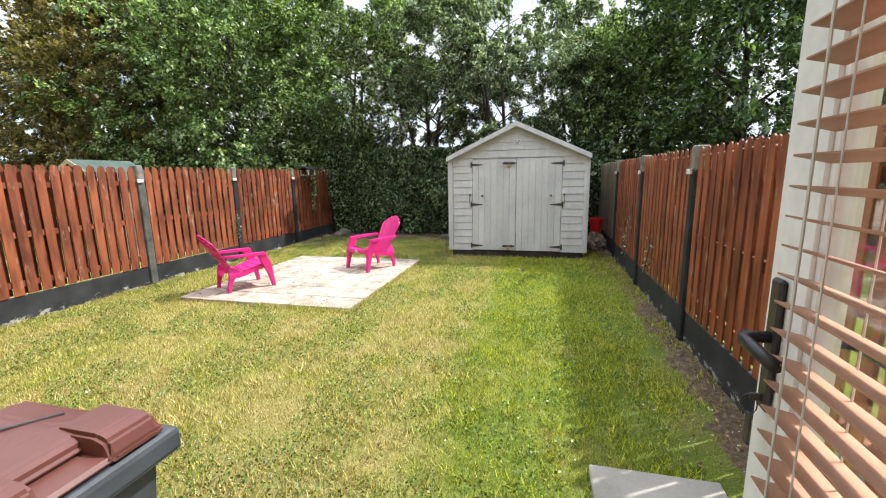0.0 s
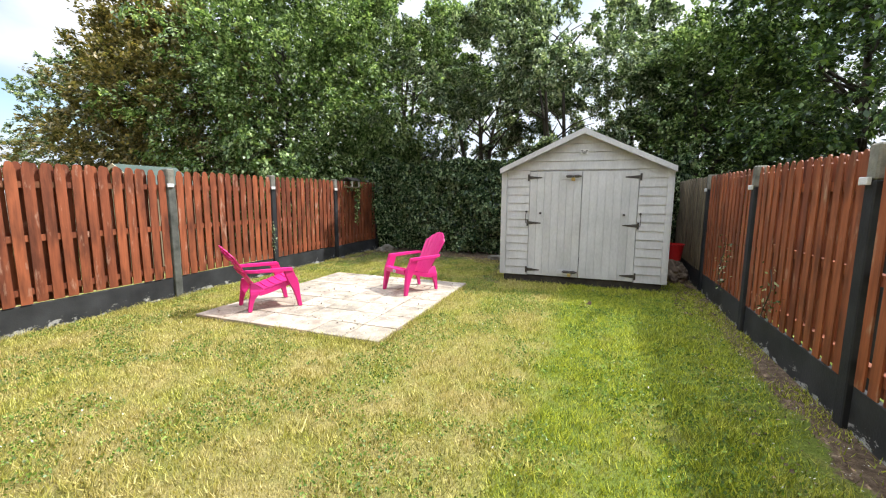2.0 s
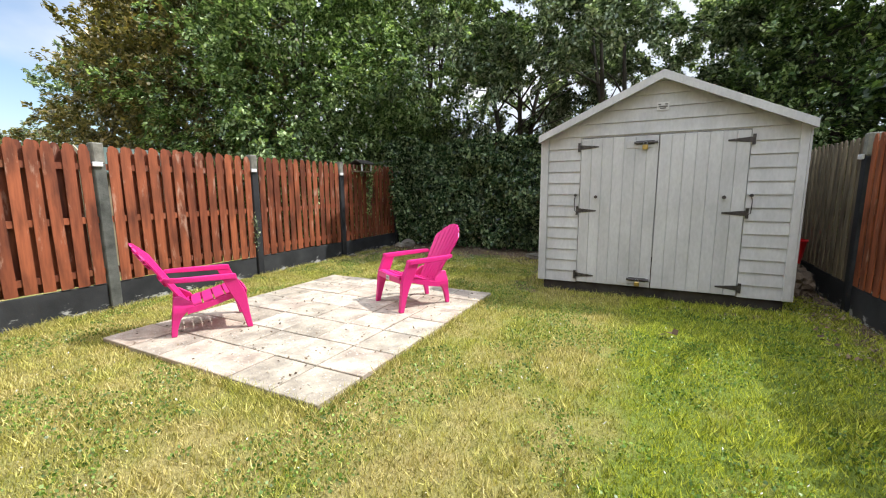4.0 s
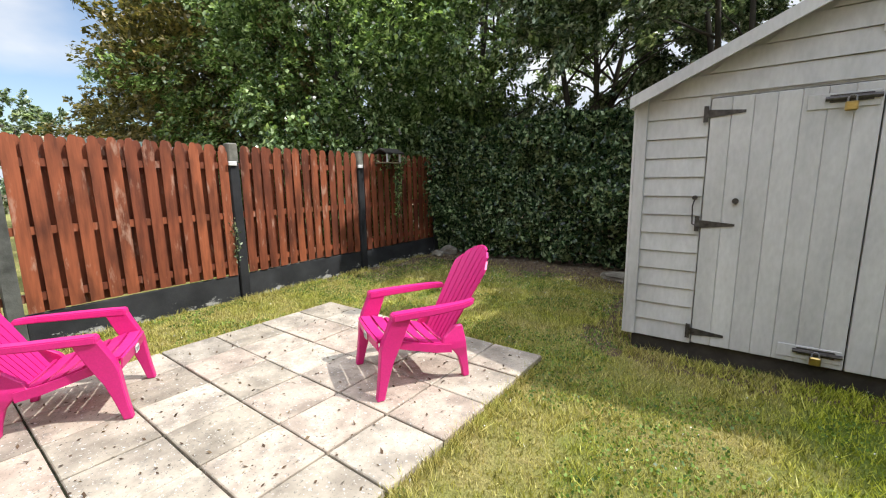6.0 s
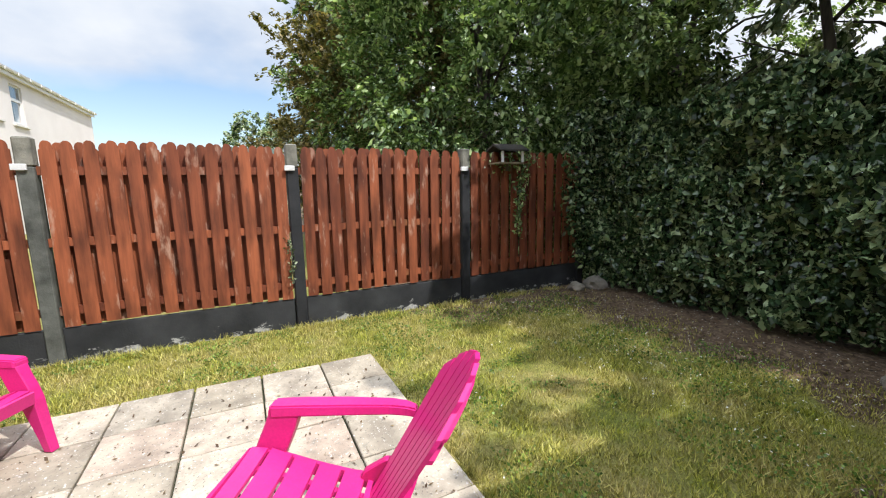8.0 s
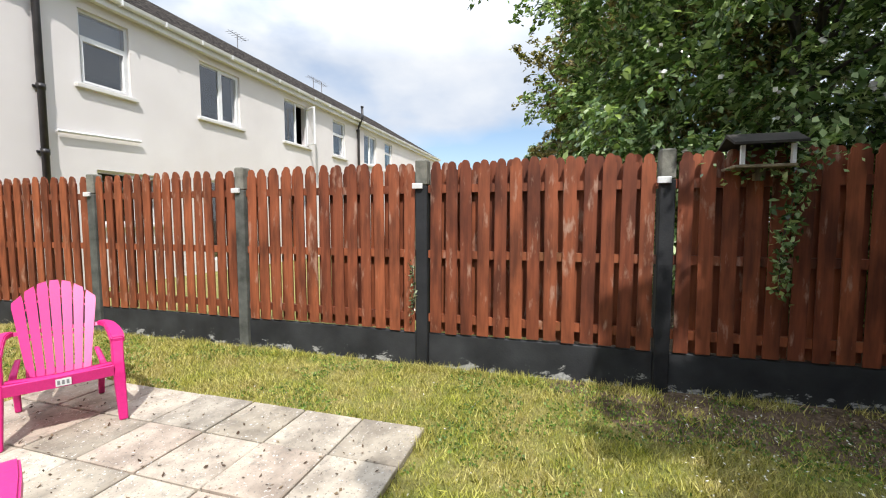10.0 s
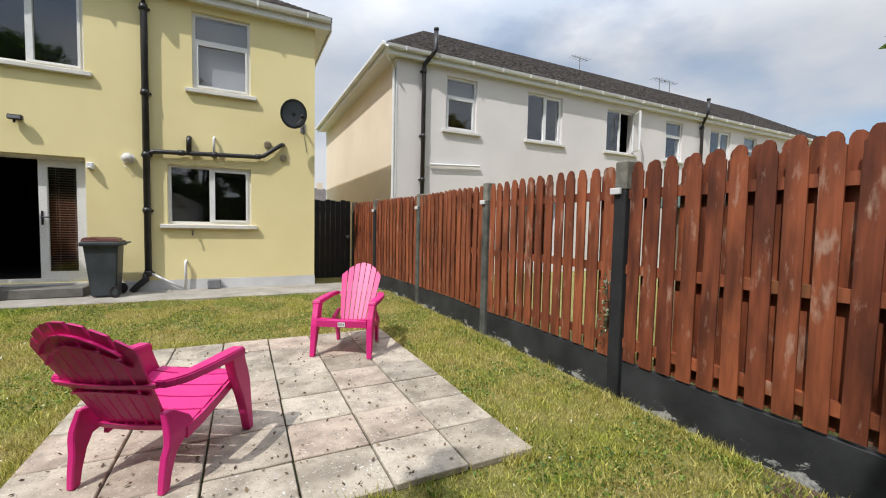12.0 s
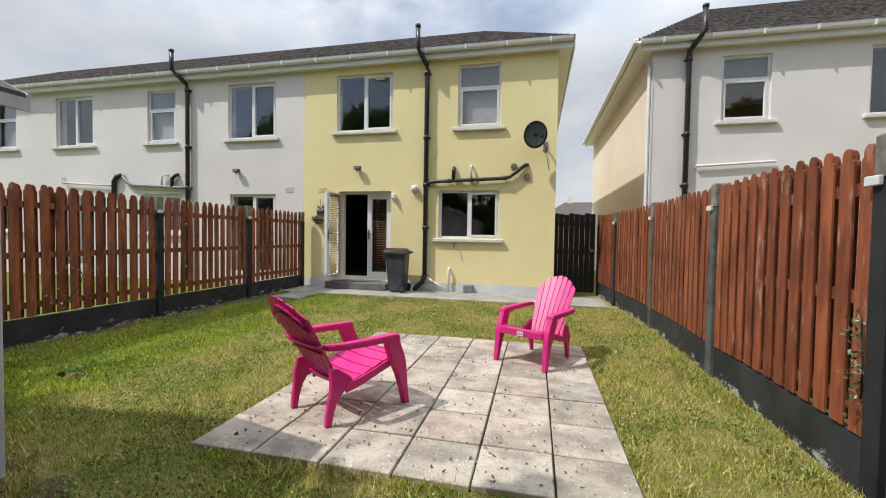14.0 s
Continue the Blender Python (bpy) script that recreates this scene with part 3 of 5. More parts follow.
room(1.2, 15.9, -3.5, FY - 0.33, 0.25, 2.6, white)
part("back_wall", boxed(1.133, -8.0, -0.05, 16, -7.7, EAVE), M_WHITEWALL, white)
eaves(1.132, 16, EAVE, white, FY)
roof_slope(1.132, 16, EAVE + 0.2, FY + 0.19, 4.9, 2.7, white)
soil_pipe(4.58, FY, 6.10, white, 0.0, 0.24)
soil_pipe(11.9, FY, 6.15, white)

# ---- the detached row beyond the west fence ----
NY, NE, NX = 0.20, 5.45, -7.06
row = empty("cream_row_houses", "off-white rendered row of two-storey houses with a cream gable", "house")
nops = []
for x1 in (-8.42, -17.15, -22.0):
    nops.append((x1 - 0.93, x1, 3.86, 5.25))
for x1 in (-11.06, -14.25, -19.75):
    nops.append((x1 - 1.3, x1, 3.88, 5.26))
nops += [(-12.4, -11.1, 0.3, 2.35), (-15.5, -14.2, 0.3, 2.35), (-9.9, -8.6, 1.25, 2.3)]
part("wall", wall_bm(-31, NX, -0.05, NE, NY, 0.3, nops), M_WHITEWALL, row, "off-white render")
for o in nops:
    window(*o, NY, row, "top" if o[1] - o[0] < 1 else "two", blind=0.36 if o[1] - o[0] < 1 else 0.0, open_leaf=abs(o[1] + 14.25) < 0.01 and o[2] > 3, sill=o[2] > 0.5)
part("gable_wall", boxed(NX - 0.28, -9.0, -0.05, NX, NY - 0.302, NE), M_CREAM, row, "cream rendered side wall")
part("corner_strip", boxed(NX - 0.01, NY - 0.30, -0.05, NX + 0.015, NY + 0.012, NE), M_PLINTH, row)
part("back_wall", boxed(-31, -9.3, -0.05, NX, -9.003, NE), M_WHITEWALL, row)
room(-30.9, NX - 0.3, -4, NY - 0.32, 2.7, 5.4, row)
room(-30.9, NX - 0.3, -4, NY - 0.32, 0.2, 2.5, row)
eaves(-31, NX + 0.33, NE, row, NY)
roof_slope(-31, NX + 0.37, NE + 0.2, NY + 0.19, 5.2, 3.1, row, hip1=3.2)
part("fascia", boxed(NX + 0.33, -9.4, NE - 0.02, NX + 0.355, NY + 0.13, NE + 0.2), M_PVC, row)
part("soffit", boxed(NX, -9.2, NE + 0.001, NX + 0.33, NY - 0.21, NE + 0.03), M_PVC, row)
part("side_gutter", boxed(NX + 0.357, -9.4, NE + 0.09, NX + 0.47, NY + 0.27, NE + 0.2, bevel=0.02), M_PVC, row, "white plastic gutter")
bm = bmesh.new()
loft(bm, [[(NX + 0.37, NY + 0.19, NE + 0.21), (NX + 0.37, -9.6, NE + 0.21), (NX + 0.33, -9.6, NE + 0.19), (NX + 0.33, NY + 0.19, NE + 0.19)], [(NX - 2.8, -4.83, 8.70), (NX - 2.8, -4.86, 8.70), (NX - 2.84, -4.86, 8.68), (NX - 2.84, -4.83, 8.68)]])
part("hip_roof", bm, M_TILE, row)
soil_pipe(-7.75, NY, 6.2, row, 0.0, -0.20)
soil_pipe(-19.1, NY, 6.2, row)
part("downpipe", tubed([(NX + 0.06, NY - 0.06, 0), (NX + 0.06, NY - 0.06, NE - 0.3), (NX + 0.3, NY + 0.1, NE - 0.05), (NX + 0.36, NY + 0.3, NE + 0.1)], 0.035, 8), M_PVC, row, "white plastic downpipe")
part("waste_pipe", tubed([(-7.95, NY + 0.06, 2.91), (-9.45, NY + 0.06, 2.98)], 0.028, 8), M_PVC, row, "white plastic waste pipe")

# a few houses far behind the gate
far = empty("far_house", "pale house far behind the side gate", "house", at=(-9.6, -34, 0))
part("wall", boxed(-4, -5, -0.05, 4, 0, 3.5), M_CREAM, far)
bm = bmesh.new()
loft(bm, [[(-4.4, -5.4, 3.5), (4.4, -5.4, 3.5), (4.4, 0.4, 3.5), (-4.4, 0.4, 3.5)], [(-2.0, -2.6, 5.2), (2.0, -2.6, 5.2), (2.0, -2.4, 5.2), (-2.0, -2.4, 5.2)]])
part("roof", bm, M_TILE, far)
for x in (-1.6, 1.4):
    part("chimney", boxed(x - 0.3, -2.8, 4.6, x + 0.3, -2.2, 5.8), M_CREAM, far)
for x in (-2.2, 1.2):
    part("window", ring_bm(x, x + 1.2, 1.9, 3.1, 0.002, 0.05, 0.08), M_PVC, far)

# ---- path, step and paving ----
thing("path", boxed(-6.0, FY + 0.015, -0.03, EAST_X, 1.95, 0.022, bevel=0.006), M_CONCRETE, "pale concrete path along the house wall", "path", "structure")
thing("door_step", boxed(-1.25, FY + 0.016, 0.024, 0.30, 1.24, 0.182, bevel=0.012), M_STEP, "low concrete step below the patio door", "step", "structure")
slab = thing("loose_slab", boxed(-0.01, 2.03, -0.02, 0.64, 2.82, 0.03, bevel=0.008), M_CONCRETE, "single pale concrete slab at the lawn edge", "slab")

# ---- fences ----
def picket_mesh(name, w, h, mat, seed):
    """A board with a rounded head."""
    r = random.Random(seed)
    out = [(-w / 2, 0), (w / 2, 0), (w / 2, h - 0.075), (w * 0.39, h - 0.064)]
    out += [(w * 0.375, h - 0.04), (w * 0.28, h - 0.015), (w * 0.12, h - 0.002), (-w * 0.12, h), (-w * 0.28, h - 0.014), (-w * 0.375, h - 0.04), (-w * 0.39, h - 0.064), (-w / 2, h - 0.075)]
    bm = bmesh.new()
    extrude_outline(bm, [(x + r.uniform(-0.0015, 0.0015), z) for x, z in out], "y", 0, 0.012)
    return to_mesh(name, bm, mat)


def fence(label, start, end, posts, mat, clips=(), top=1.83, pitch=0.147, old_to=None, seed=1, bare=(), wide=0.101):
    """Concrete posts and gravel boards with hit-and-miss boards on three rails; garden side towards local -y."""
    a, b = Vector((*start, 0)), Vector((*end, 0))
    run = (b - a).length
    turn = math.degrees(math.atan2((b - a).y, (b - a).x))
    root = empty("fence", label, "fence", (*start, 0), turn, kind="structure")
    r = random.Random(seed)
    fronts = [picket_mesh("picket", wide, 1.53, mat, k) for k in range(3)]
    olds = [picket_mesh("picket", wide, 1.53, M_OLDWOOD, k) for k in range(2)]
    for u in posts:
        if u in bare:
            part("post", boxed(u - 0.055, -0.06, -0.1, u + 0.055, 0.06, top - 0.20, bevel=0.008), M_POSTGREY, root, "faded grey-green concrete post")
        else:
            part("post", boxed(u - 0.055, -0.06, -0.1, u + 0.055, 0.06, top - 0.20, bevel=0.008), M_BLACK, root, "black-painted concrete post")
        part("post_head", boxed(u - 0.055, -0.06, top - 0.199, u + 0.055, 0.06, top + 0.03, bevel=0.012), M_POSTTOP, root, "bare weathered concrete head")
        if u in clips:
            part("post_clip", boxed(u - 0.075, -0.085, top - 0.23, u + 0.02, -0.0605, top - 0.18, bevel=0.004), M_PLINTH, root, "white metal clip")
    ends = sorted({0.0, run, *posts})
    for u0, u1 in zip(ends, ends[1:]):
        if u1 - u0 < 0.3:
            continue
        s0, s1 = u0 + (0.057 if u0 in posts else 0), u1 - (0.057 if u1 in posts else 0)
        part("gravel_board", boxed(s0, -0.025, -0.12, s1, 0.025, 0.295, bevel=0.006), M_BOARD, root, "black-painted concrete gravel board with flaking paint")
        stain = M_OLDWOOD if old_to is not None and u1 <= old_to else mat
        for z in (0.44, 1.02, 1.60):
            part("rail", boxed(s0, -0.022, z - 0.035, s1, 0.026, z + 0.035), stain, root)
        n = round((s1 - s0) / pitch)
        step = (s1 - s0) / n
        lot = olds if stain is M_OLDWOOD else fronts
        for k in range(n):
            u = s0 + (k + 0.5) * step
            arch = 0.03 * math.sin(math.pi * (k + 0.5) / n)
            part("picket", r.choice(lot), None, root, at=pose(u + r.uniform(-0.004, 0.004), -0.0355 - r.uniform(0, 0.003), 0.297 + arch * 0.4 + r.uniform(0, 0.012), 0, r.uniform(-0.5, 0.5), 0))
            if k < n - 1:
                part("picket", r.choice(lot), None, root, at=pose(u + step / 2 + r.uniform(-0.006, 0.006), 0.0275, 0.297 + arch * 0.4 + r.uniform(-0.004, 0.008), 0, r.uniform(-0.5, 0.5), 0))
    return root


def flaking_board():
    """Black paint over pale concrete, flaking along the foot in ragged patches."""
    m, n, l, b = material("flaking black paint", 0.65, 0, 0.35)
    c, sep = n.new("ShaderNodeTexCoord"), n.new("ShaderNodeSeparateXYZ")
    l.new(c.outputs["Object"], sep.inputs[0])
    ragged = noise_of(n, l, 5.0, 10, (1, 1, 2.2), rough=0.74)
    mul = n.new("ShaderNodeMath")
    mul.operation, mul.inputs[1].default_value = "MULTIPLY_ADD", -1.0
    l.new(sep.outputs["Z"], mul.inputs[0])
    l.new(ragged, mul.inputs[2])
    flake = ramp(n, l, mul.outputs[0], [(0.50, (0, 0, 0)), (0.53, (1, 1, 1))])
    fine = noise_of(n, l, 45, 4)
    black = ramp(n, l, noise_of(n, l, 3, 5), [(0.3, (0.013, 0.014, 0.016)), (0.7, (0.040, 0.042, 0.045))])
    pale = ramp(n, l, fine, [(0.3, (0.20, 0.20, 0.19)), (0.7, (0.46, 0.46, 0.44))])
    l.new(mix(n, l, flake, black, pale), b.inputs["Base Color"])
    bump(n, l, b, fine, 0.4, 0.005)
    return m


M_BOARD = flaking_board()
west_posts = [0.0, 2.12, 4.09, 6.055, 7.94]
fence("red-brown stained hit-and-miss fence on black concrete posts", WEST[1], WEST[2], west_posts, M_WOOD, clips=tuple(west_posts), seed=4, bare=(0.0, 2.12))
gate_posts = [0.06, 1.49]
fence("red-brown stained fence on black concrete posts by the gate", WEST[0], (WEST[1][0] + 0.004, WEST[1][1] - 0.058), gate_posts, M_WOOD, clips=tuple(gate_posts), seed=6)
east_posts = [2.55, 4.58, 6.67, 8.68, 10.62]
fence("brown stained fence with rounded boards and black concrete posts", (EAST_X + 0.06, 11.6), (EAST_X + 0.06, FY + 0.03), east_posts, M_WOOD_E, clips=tuple(east_posts[:-1]), old_to=2.6, seed=9, wide=0.092)

# side gate between the house corner and the fence
gate = empty("side_gate", "black-painted boarded side gate, shut", "gate", (-5.0, 0.1, 0))
for k in range(8):
    part("gate_board", boxed(-0.96 + 0.118 * k, -0.02, 0.05, -0.8455 + 0.118 * k, 0.0, 1.88 + 0.02 * math.sin(k * 2.1), bevel=0.004), M_GATE, gate)
for z in (0.35, 1.0, 1.65):
    part("gate_rail", boxed(-0.96, -0.06, z - 0.05, -0.02, -0.021, z + 0.05), M_GATE, gate)
part("gate_latch", boxed(-0.93, 0.001, 1.0, -0.86, 0.03, 1.06, bevel=0.005), M_GREYPVC, gate, "grey metal latch")

# ---- shed ----
def shed(x0, x1, y0, y1, floor, eave, ridge):
    s = empty("garden_shed", "grey painted timber shed with double doors and a felt roof", "shed", ((x0 + x1) / 2, y0, 0))
    w, d = (x1 - x0) / 2, y1 - y0
    part("bearer", boxed(-w + 0.05, 0.04, -0.02, w - 0.05, 0.14, floor), M_BEARER, s, "dark timber base")
    part("bearer", boxed(-w + 0.05, d - 0.14, -0.02, w - 0.05, d - 0.04, floor), M_BEARER, s)
    for sx in (-1, 1):
        part("bearer", boxed(sx * (w - 0.15), 0.141, -0.02, sx * (w - 0.05), d - 0.141, floor), M_BEARER, s)
    dx0, dx1, dtop = -w + 0.47, w - 0.47, 1.93
    gable = lambda x: eave + (ridge - eave) * (1 - abs(x) / w)
    part("front_core", wall_bm(-w + 0.02, w - 0.02, floor, eave, 0.07, 0.035, [(dx0, dx1, floor, dtop)]), M_SHED, s)
    part("gable_core", extrude_outline(bmesh.new(), [(-w + 0.02, eave), (w - 0.02, eave), (0, ridge - 0.03)], "y", 0.036, 0.07), M_SHED, s)
    # shiplap boards, each lapping the one below
    def lap(a, b, z, h, y, name="shiplap_board"):
        bm = bmesh.new()
        loft(bm, [[(a, y, z), (a, y + 0.012, z + h), (a, 0.0345, z + h), (a, 0.0345, z)], [(b, y, z), (b, y + 0.012, z + h), (b, 0.0345, z + h), (b, 0.0345, z)]])
        part(name, bm, M_SHED, s)
    h, n = 0.14, 0
    z = floor
    while z + 0.03 < ridge:
        top = min(z + h - 0.005, ridge)
        mid = (z + top) / 2
        half = w - 0.075 if mid < eave else w * (ridge - mid) / (ridge - eave) * 0.97
        if half > 0.06:
            if top <= dtop + 0.03:
                lap(-half, dx0 - 0.004, z, top - z, 0.012)
                lap(dx1 + 0.004, half, z, top - z, 0.012)
            elif mid < eave + 0.02:
                lap(-half, half, z, top - z, 0.012)
            else:
                top_half = max(0.02, w * (ridge - top) / (ridge - eave) * 0.97)
                bm = bmesh.new()
                loft(bm, [[(-half, 0.012, z), (half, 0.012, z), (top_half, 0.024, top), (-top_half, 0.024, top)], [(-half, 0.0345, z), (half, 0.0345, z), (top_half, 0.0345, top), (-top_half, 0.0345, top)]])
                part("shiplap_board", bm, M_SHED, s)
        z += h
    for sx in (-1, 1):
        part("corner_board", boxed(sx * (w - 0.075), -0.006, floor, sx * w, 0.02, eave + 0.02, bevel=0.004), M_SHED, s)
        part("corner_board", boxed(sx * (w + 0.022), 0.0, floor, sx * (w + 0.001), 0.075, eave - 0.03, bevel=0.004), M_SHED, s)
        side = part("side_wall", boxed(sx * (w - 0.03), 0.072, floor, sx * (w - 0.012), d, eave - 0.02), M_SHED, s)
        z = floor
        while z + 0.1 < eave:
            bm = bmesh.new()
            loft(bm, [[(sx * (w + 0.012), y, z), (sx * w, y, z + h - 0.005), (sx * (w - 0.011), y, z + h - 0.005), (sx * (w - 0.011), y, z)] for y in (0.077, d)])
            part("shiplap_board", bm, M_SHED, side)
            z += h
    part("back_wall", boxed(-w + 0.02, d, floor, w - 0.02, d + 0.02, eave), M_SHED, s)
    part("back_gable", extrude_outline(bmesh.new(), [(-w, eave), (w, eave), (0, ridge)], "y", d, d + 0.02), M_SHED, s)
    # doors of upright boards
    for side, (a, b) in (("l", (dx0 + 0.004, -0.004)), ("r", (0.004, dx1 - 0.004))):
        door = part("door", boxed(a, 0.022, floor + 0.01, b, 0.04, dtop - 0.006), M_SHED, s, "boarded shed door, shut")
        k = 7
        for i in range(k):
            p, q = a + (b - a) * i / k, a + (b - a) * (i + 1) / k
            part("door_board", boxed(p + 0.0006, 0.004, floor + 0.012, q - 0.0006, 0.021, dtop - 0.008, bevel=0.004), M_SHED, door)
        hx, way = (a, 1) if side == "l" else (b, -1)
        for z in (floor + 0.10, 1.05, dtop - 0.11):
            bm = bmesh.new()
            loft(bm, [[(hx - way * 0.03, y, z - 0.028), (hx + way * 0.015, y, z - 0.026), (hx + way * 0.20, y, z - 0.008), (hx + way * 0.20, y, z + 0.008), (hx + way * 0.015, y, z + 0.026), (hx - way * 0.03, y, z + 0.028)] for y in (-0.002, 0.0035)])
            part("hinge", bm, M_IRON, door, "black iron tee hinge")
            part("hinge_plate", boxed(hx - way * 0.012, -0.006, z - 0.055, hx - way * 0.04, 0.004, z + 0.055), M_IRON, door)
        part("turn_button", tubed([(hx + way * 0.19, 0.003, 1.22), (hx + way * 0.19, -0.02, 1.22)], 0.02, 8), M_IRON, door)
        hook = part("cabin_hook", tubed([(hx - way * 0.05, -0.008, 1.23), (hx - way * 0.06, -0.02, 1.18), (hx - way * 0.055, -0.012, 1.05), (hx - way * 0.02, -0.012, 1.03)], 0.005, 6), M_IRON, door, "hanging iron cabin hook")
        part("hook_eye", tubed([(hx - way * 0.05, 0.01, 1.24), (hx - way * 0.05, -0.025, 1.24)], 0.017, 8), M_IRON, door)
    for z, key in ((dtop - 0.10, True), (floor + 0.09, True)):
        bolt = part("bolt", boxed(-0.34, -0.004, z - 0.045, -0.02, 0.0035, z + 0.045, bevel=0.003), M_SHED, s, "grey painted bolt with a dark iron bar")
        part("bolt_bar", tubed([(-0.26, -0.014, z + 0.012), (-0.015, -0.014, z + 0.012)], 0.014, 8), M_IRON, bolt)
        part("bolt_plate", boxed(-0.24, -0.010, z - 0.012, -0.05, -0.0045, z + 0.034), M_IRON, bolt)
        lock = part("padlock", boxed(-0.172, -0.036, z - 0.068, -0.113, -0.016, z - 0.012, bevel=0.007), M_BRASS, s, "small brass padlock")
        part("shackle", tubed([(-0.162, -0.026, z - 0.013), (-0.160, -0.026, z + 0.012), (-0.150, -0.026, z + 0.022), (-0.135, -0.026, z + 0.022), (-0.125, -0.026, z + 0.012), (-0.123, -0.026, z - 0.013)], 0.005, 6), M_GREYPVC, lock)
    # maker's plate with bars for its small print
    plate = part("name_plate", boxed(-0.05, 0.006, 2.19, 0.07, 0.0105, 2.275), M_PLINTH, s, "small white plate with dark marks")
    for i, (a, b, z) in enumerate(((-0.04, -0.01, 2.245), (0.03, 0.06, 2.245), (-0.035, 0.055, 2.222), (-0.02, 0.04, 2.203))):
        part("plate_mark", boxed(a, 0.003, z, b, 0.0055, z + 0.012), M_IRON, plate)
    # roof: two boarded slopes with felt, and barge boards
    over, front = 0.03, 0.10
    slope = (ridge - eave) / w
    for sx in (-1, 1):
        ex, ez = sx * (w + over), eave - slope * over
        bm = bmesh.new()
        loft(bm, [[(0, y, ridge + 0.012), (ex, y, ez + 0.012), (ex, y, ez + 0.034), (0, y, ridge + 0.036)] for y in (-front + 0.004, d + 0.1)])
        part("roof", bm, M_FELT, s, "mossy green-grey roof felt")
        bm = bmesh.new()
        loft(bm, [[(0, y, ridge + 0.03), (ex, y, ez + 0.03), (ex, y, ez - 0.055), (0, y, ridge - 0.06)] for y in (-front - 0.016, -front)])
        part("barge_board", bm, M_SHED, s)
        part("eave_board", boxed(ex, -front, ez - 0.05, ex - sx * 0.018, d + 0.1, ez + 0.011), M_SHED, s)
    return s


shed(-2.14, 0.50, 8.69, 11.2, 0.13, 1.96, 2.57)

# ---- hedge and trees ----
def tree(label, x, y, height, spread, mat, seed, n=26000, size=0.13, trunks=1, low=1.6, gaps=0.0):
    """Tapered trunk and limbs with a crown of many small leaves in clumps, and gaps between the clumps."""
    rng = np.random.default_rng(seed)
    root = empty("tree", label, "tree", (x, y, 0))
    bm, tips = bmesh.new(), []
    for t in range(trunks):
        a = rng.uniform(0, 6.28)
        lean = Vector((math.cos(a), math.sin(a), 0)) * (0.25 * spread * (t > 0) + 0.1)
        base = Vector((0.25 * math.cos(a) * (t > 0), 0.25 * math.sin(a) * (t > 0), -0.1))
        pts = [base + lean * f * f + Vector((0.08 * math.sin(5 * f + t), 0.08 * math.cos(4 * f + t), height * 0.8 * f)) for f in (0, 0.2, 0.4, 0.6, 0.8, 1)]
        r0 = 0.13 / trunks ** 0.4
        tube(bm, pts, [r0 * k for k in (1.25, 1, 0.82, 0.6, 0.4, 0.15)], 7)
        for _ in range(16 // trunks + 3):
            f = rng.uniform(0.22, 0.95)
            i = min(int(f * 5), 4)
            p = pts[i].lerp(pts[i + 1], f * 5 - i)
            a = rng.uniform(0, 6.28)
            ln = spread * rng.uniform(0.5, 0.95) * (1.05 - 0.6 * f)
            q = p + Vector((math.cos(a) * ln, math.sin(a) * ln, ln * rng.uniform(0.25, 0.8)))
            m = p.lerp(q, 0.5) + Vector((0, 0, 0.12 * ln))
            tube(bm, [p, m, q], [r0 * 0.34, r0 * 0.22, 0.008], 5)
            tips += [q, m]
    part("trunk", bm, M_BARK, root, "grey-brown trunk and limbs", smooth=True)
    # sprays of leaves on twigs that reach out of the crown
    k = 0
    base_n = n
    twigs = n // 34
    f = rng.random(twigs)
    a = rng.uniform(0, 6.28, twigs)
    lobes = 1 + 0.22 * np.sin(3 * a + seed) + 0.18 * np.sin(5 * a + 2.3 * seed + 7 * f) + 0.12 * np.sin(9 * a + 17 * f)
    prof = np.sin(np.pi * np.minimum(1, 0.13 + 0.82 * f)) ** 0.6
    lump = np.array([noise.noise((3.2 * math.cos(q) + seed, 2.6 * math.sin(q), 5.5 * g)) + 0.5 * noise.noise((5.5 * math.cos(q), 5.5 * math.sin(q) + seed, 11 * g)) for q, g in zip(a, f)])
    r = spread * prof * (0.45 + 0.55 * lobes) * (1 + 0.6 * lump) * np.sqrt(np.where(rng.random(twigs) < 0.8, 0.55, 0.1) + 0.45 * rng.random(twigs))
    z = low + (height - low) * f + 0.25 * np.sin(4 * a + seed)
    c = np.stack([r * np.cos(a), r * np.sin(a), z], 1)
    # leave ragged holes where a slow noise is low
    hole = np.array([noise.noise((p[0] * 0.75 + seed, p[1] * 0.75, p[2] * 0.95)) for p in c])
    c = c[hole > -0.24 + 0.28 * gaps]
    out = c - np.array([0, 0, low + (height - low) * 0.4])
    out /= np.linalg.norm(out, axis=1)[:, None] + 1e-6
    d = out * 0.9 + rng.normal(0, 0.55, c.shape) + np.array([0, 0, 0.15])
    d /= np.linalg.norm(d, axis=1)[:, None]
    ln = rng.uniform(0.35, 1.0, len(c)) * (0.30 + 0.14 * spread)
    per = max(8, int(base_n / max(1, len(c))))
    s = rng.random((len(c), per))
    sag = -0.22 * (s ** 2) * ln[:, None]
    pts = c[:, None, :] + d[:, None, :] * (s * ln[:, None])[:, :, None] + rng.normal(0, 0.06, (len(c), per, 3)) * (1.15 - 0.6 * s)[:, :, None]
    pts[:, :, 2] += sag
    along = np.repeat(d + np.array([0, 0, -0.25]), per, axis=0)
    part("crown", leaf_mesh("crown", pts.reshape(-1, 3), size, mat, seed, wide=0.56, along=along), None, root)
    return root


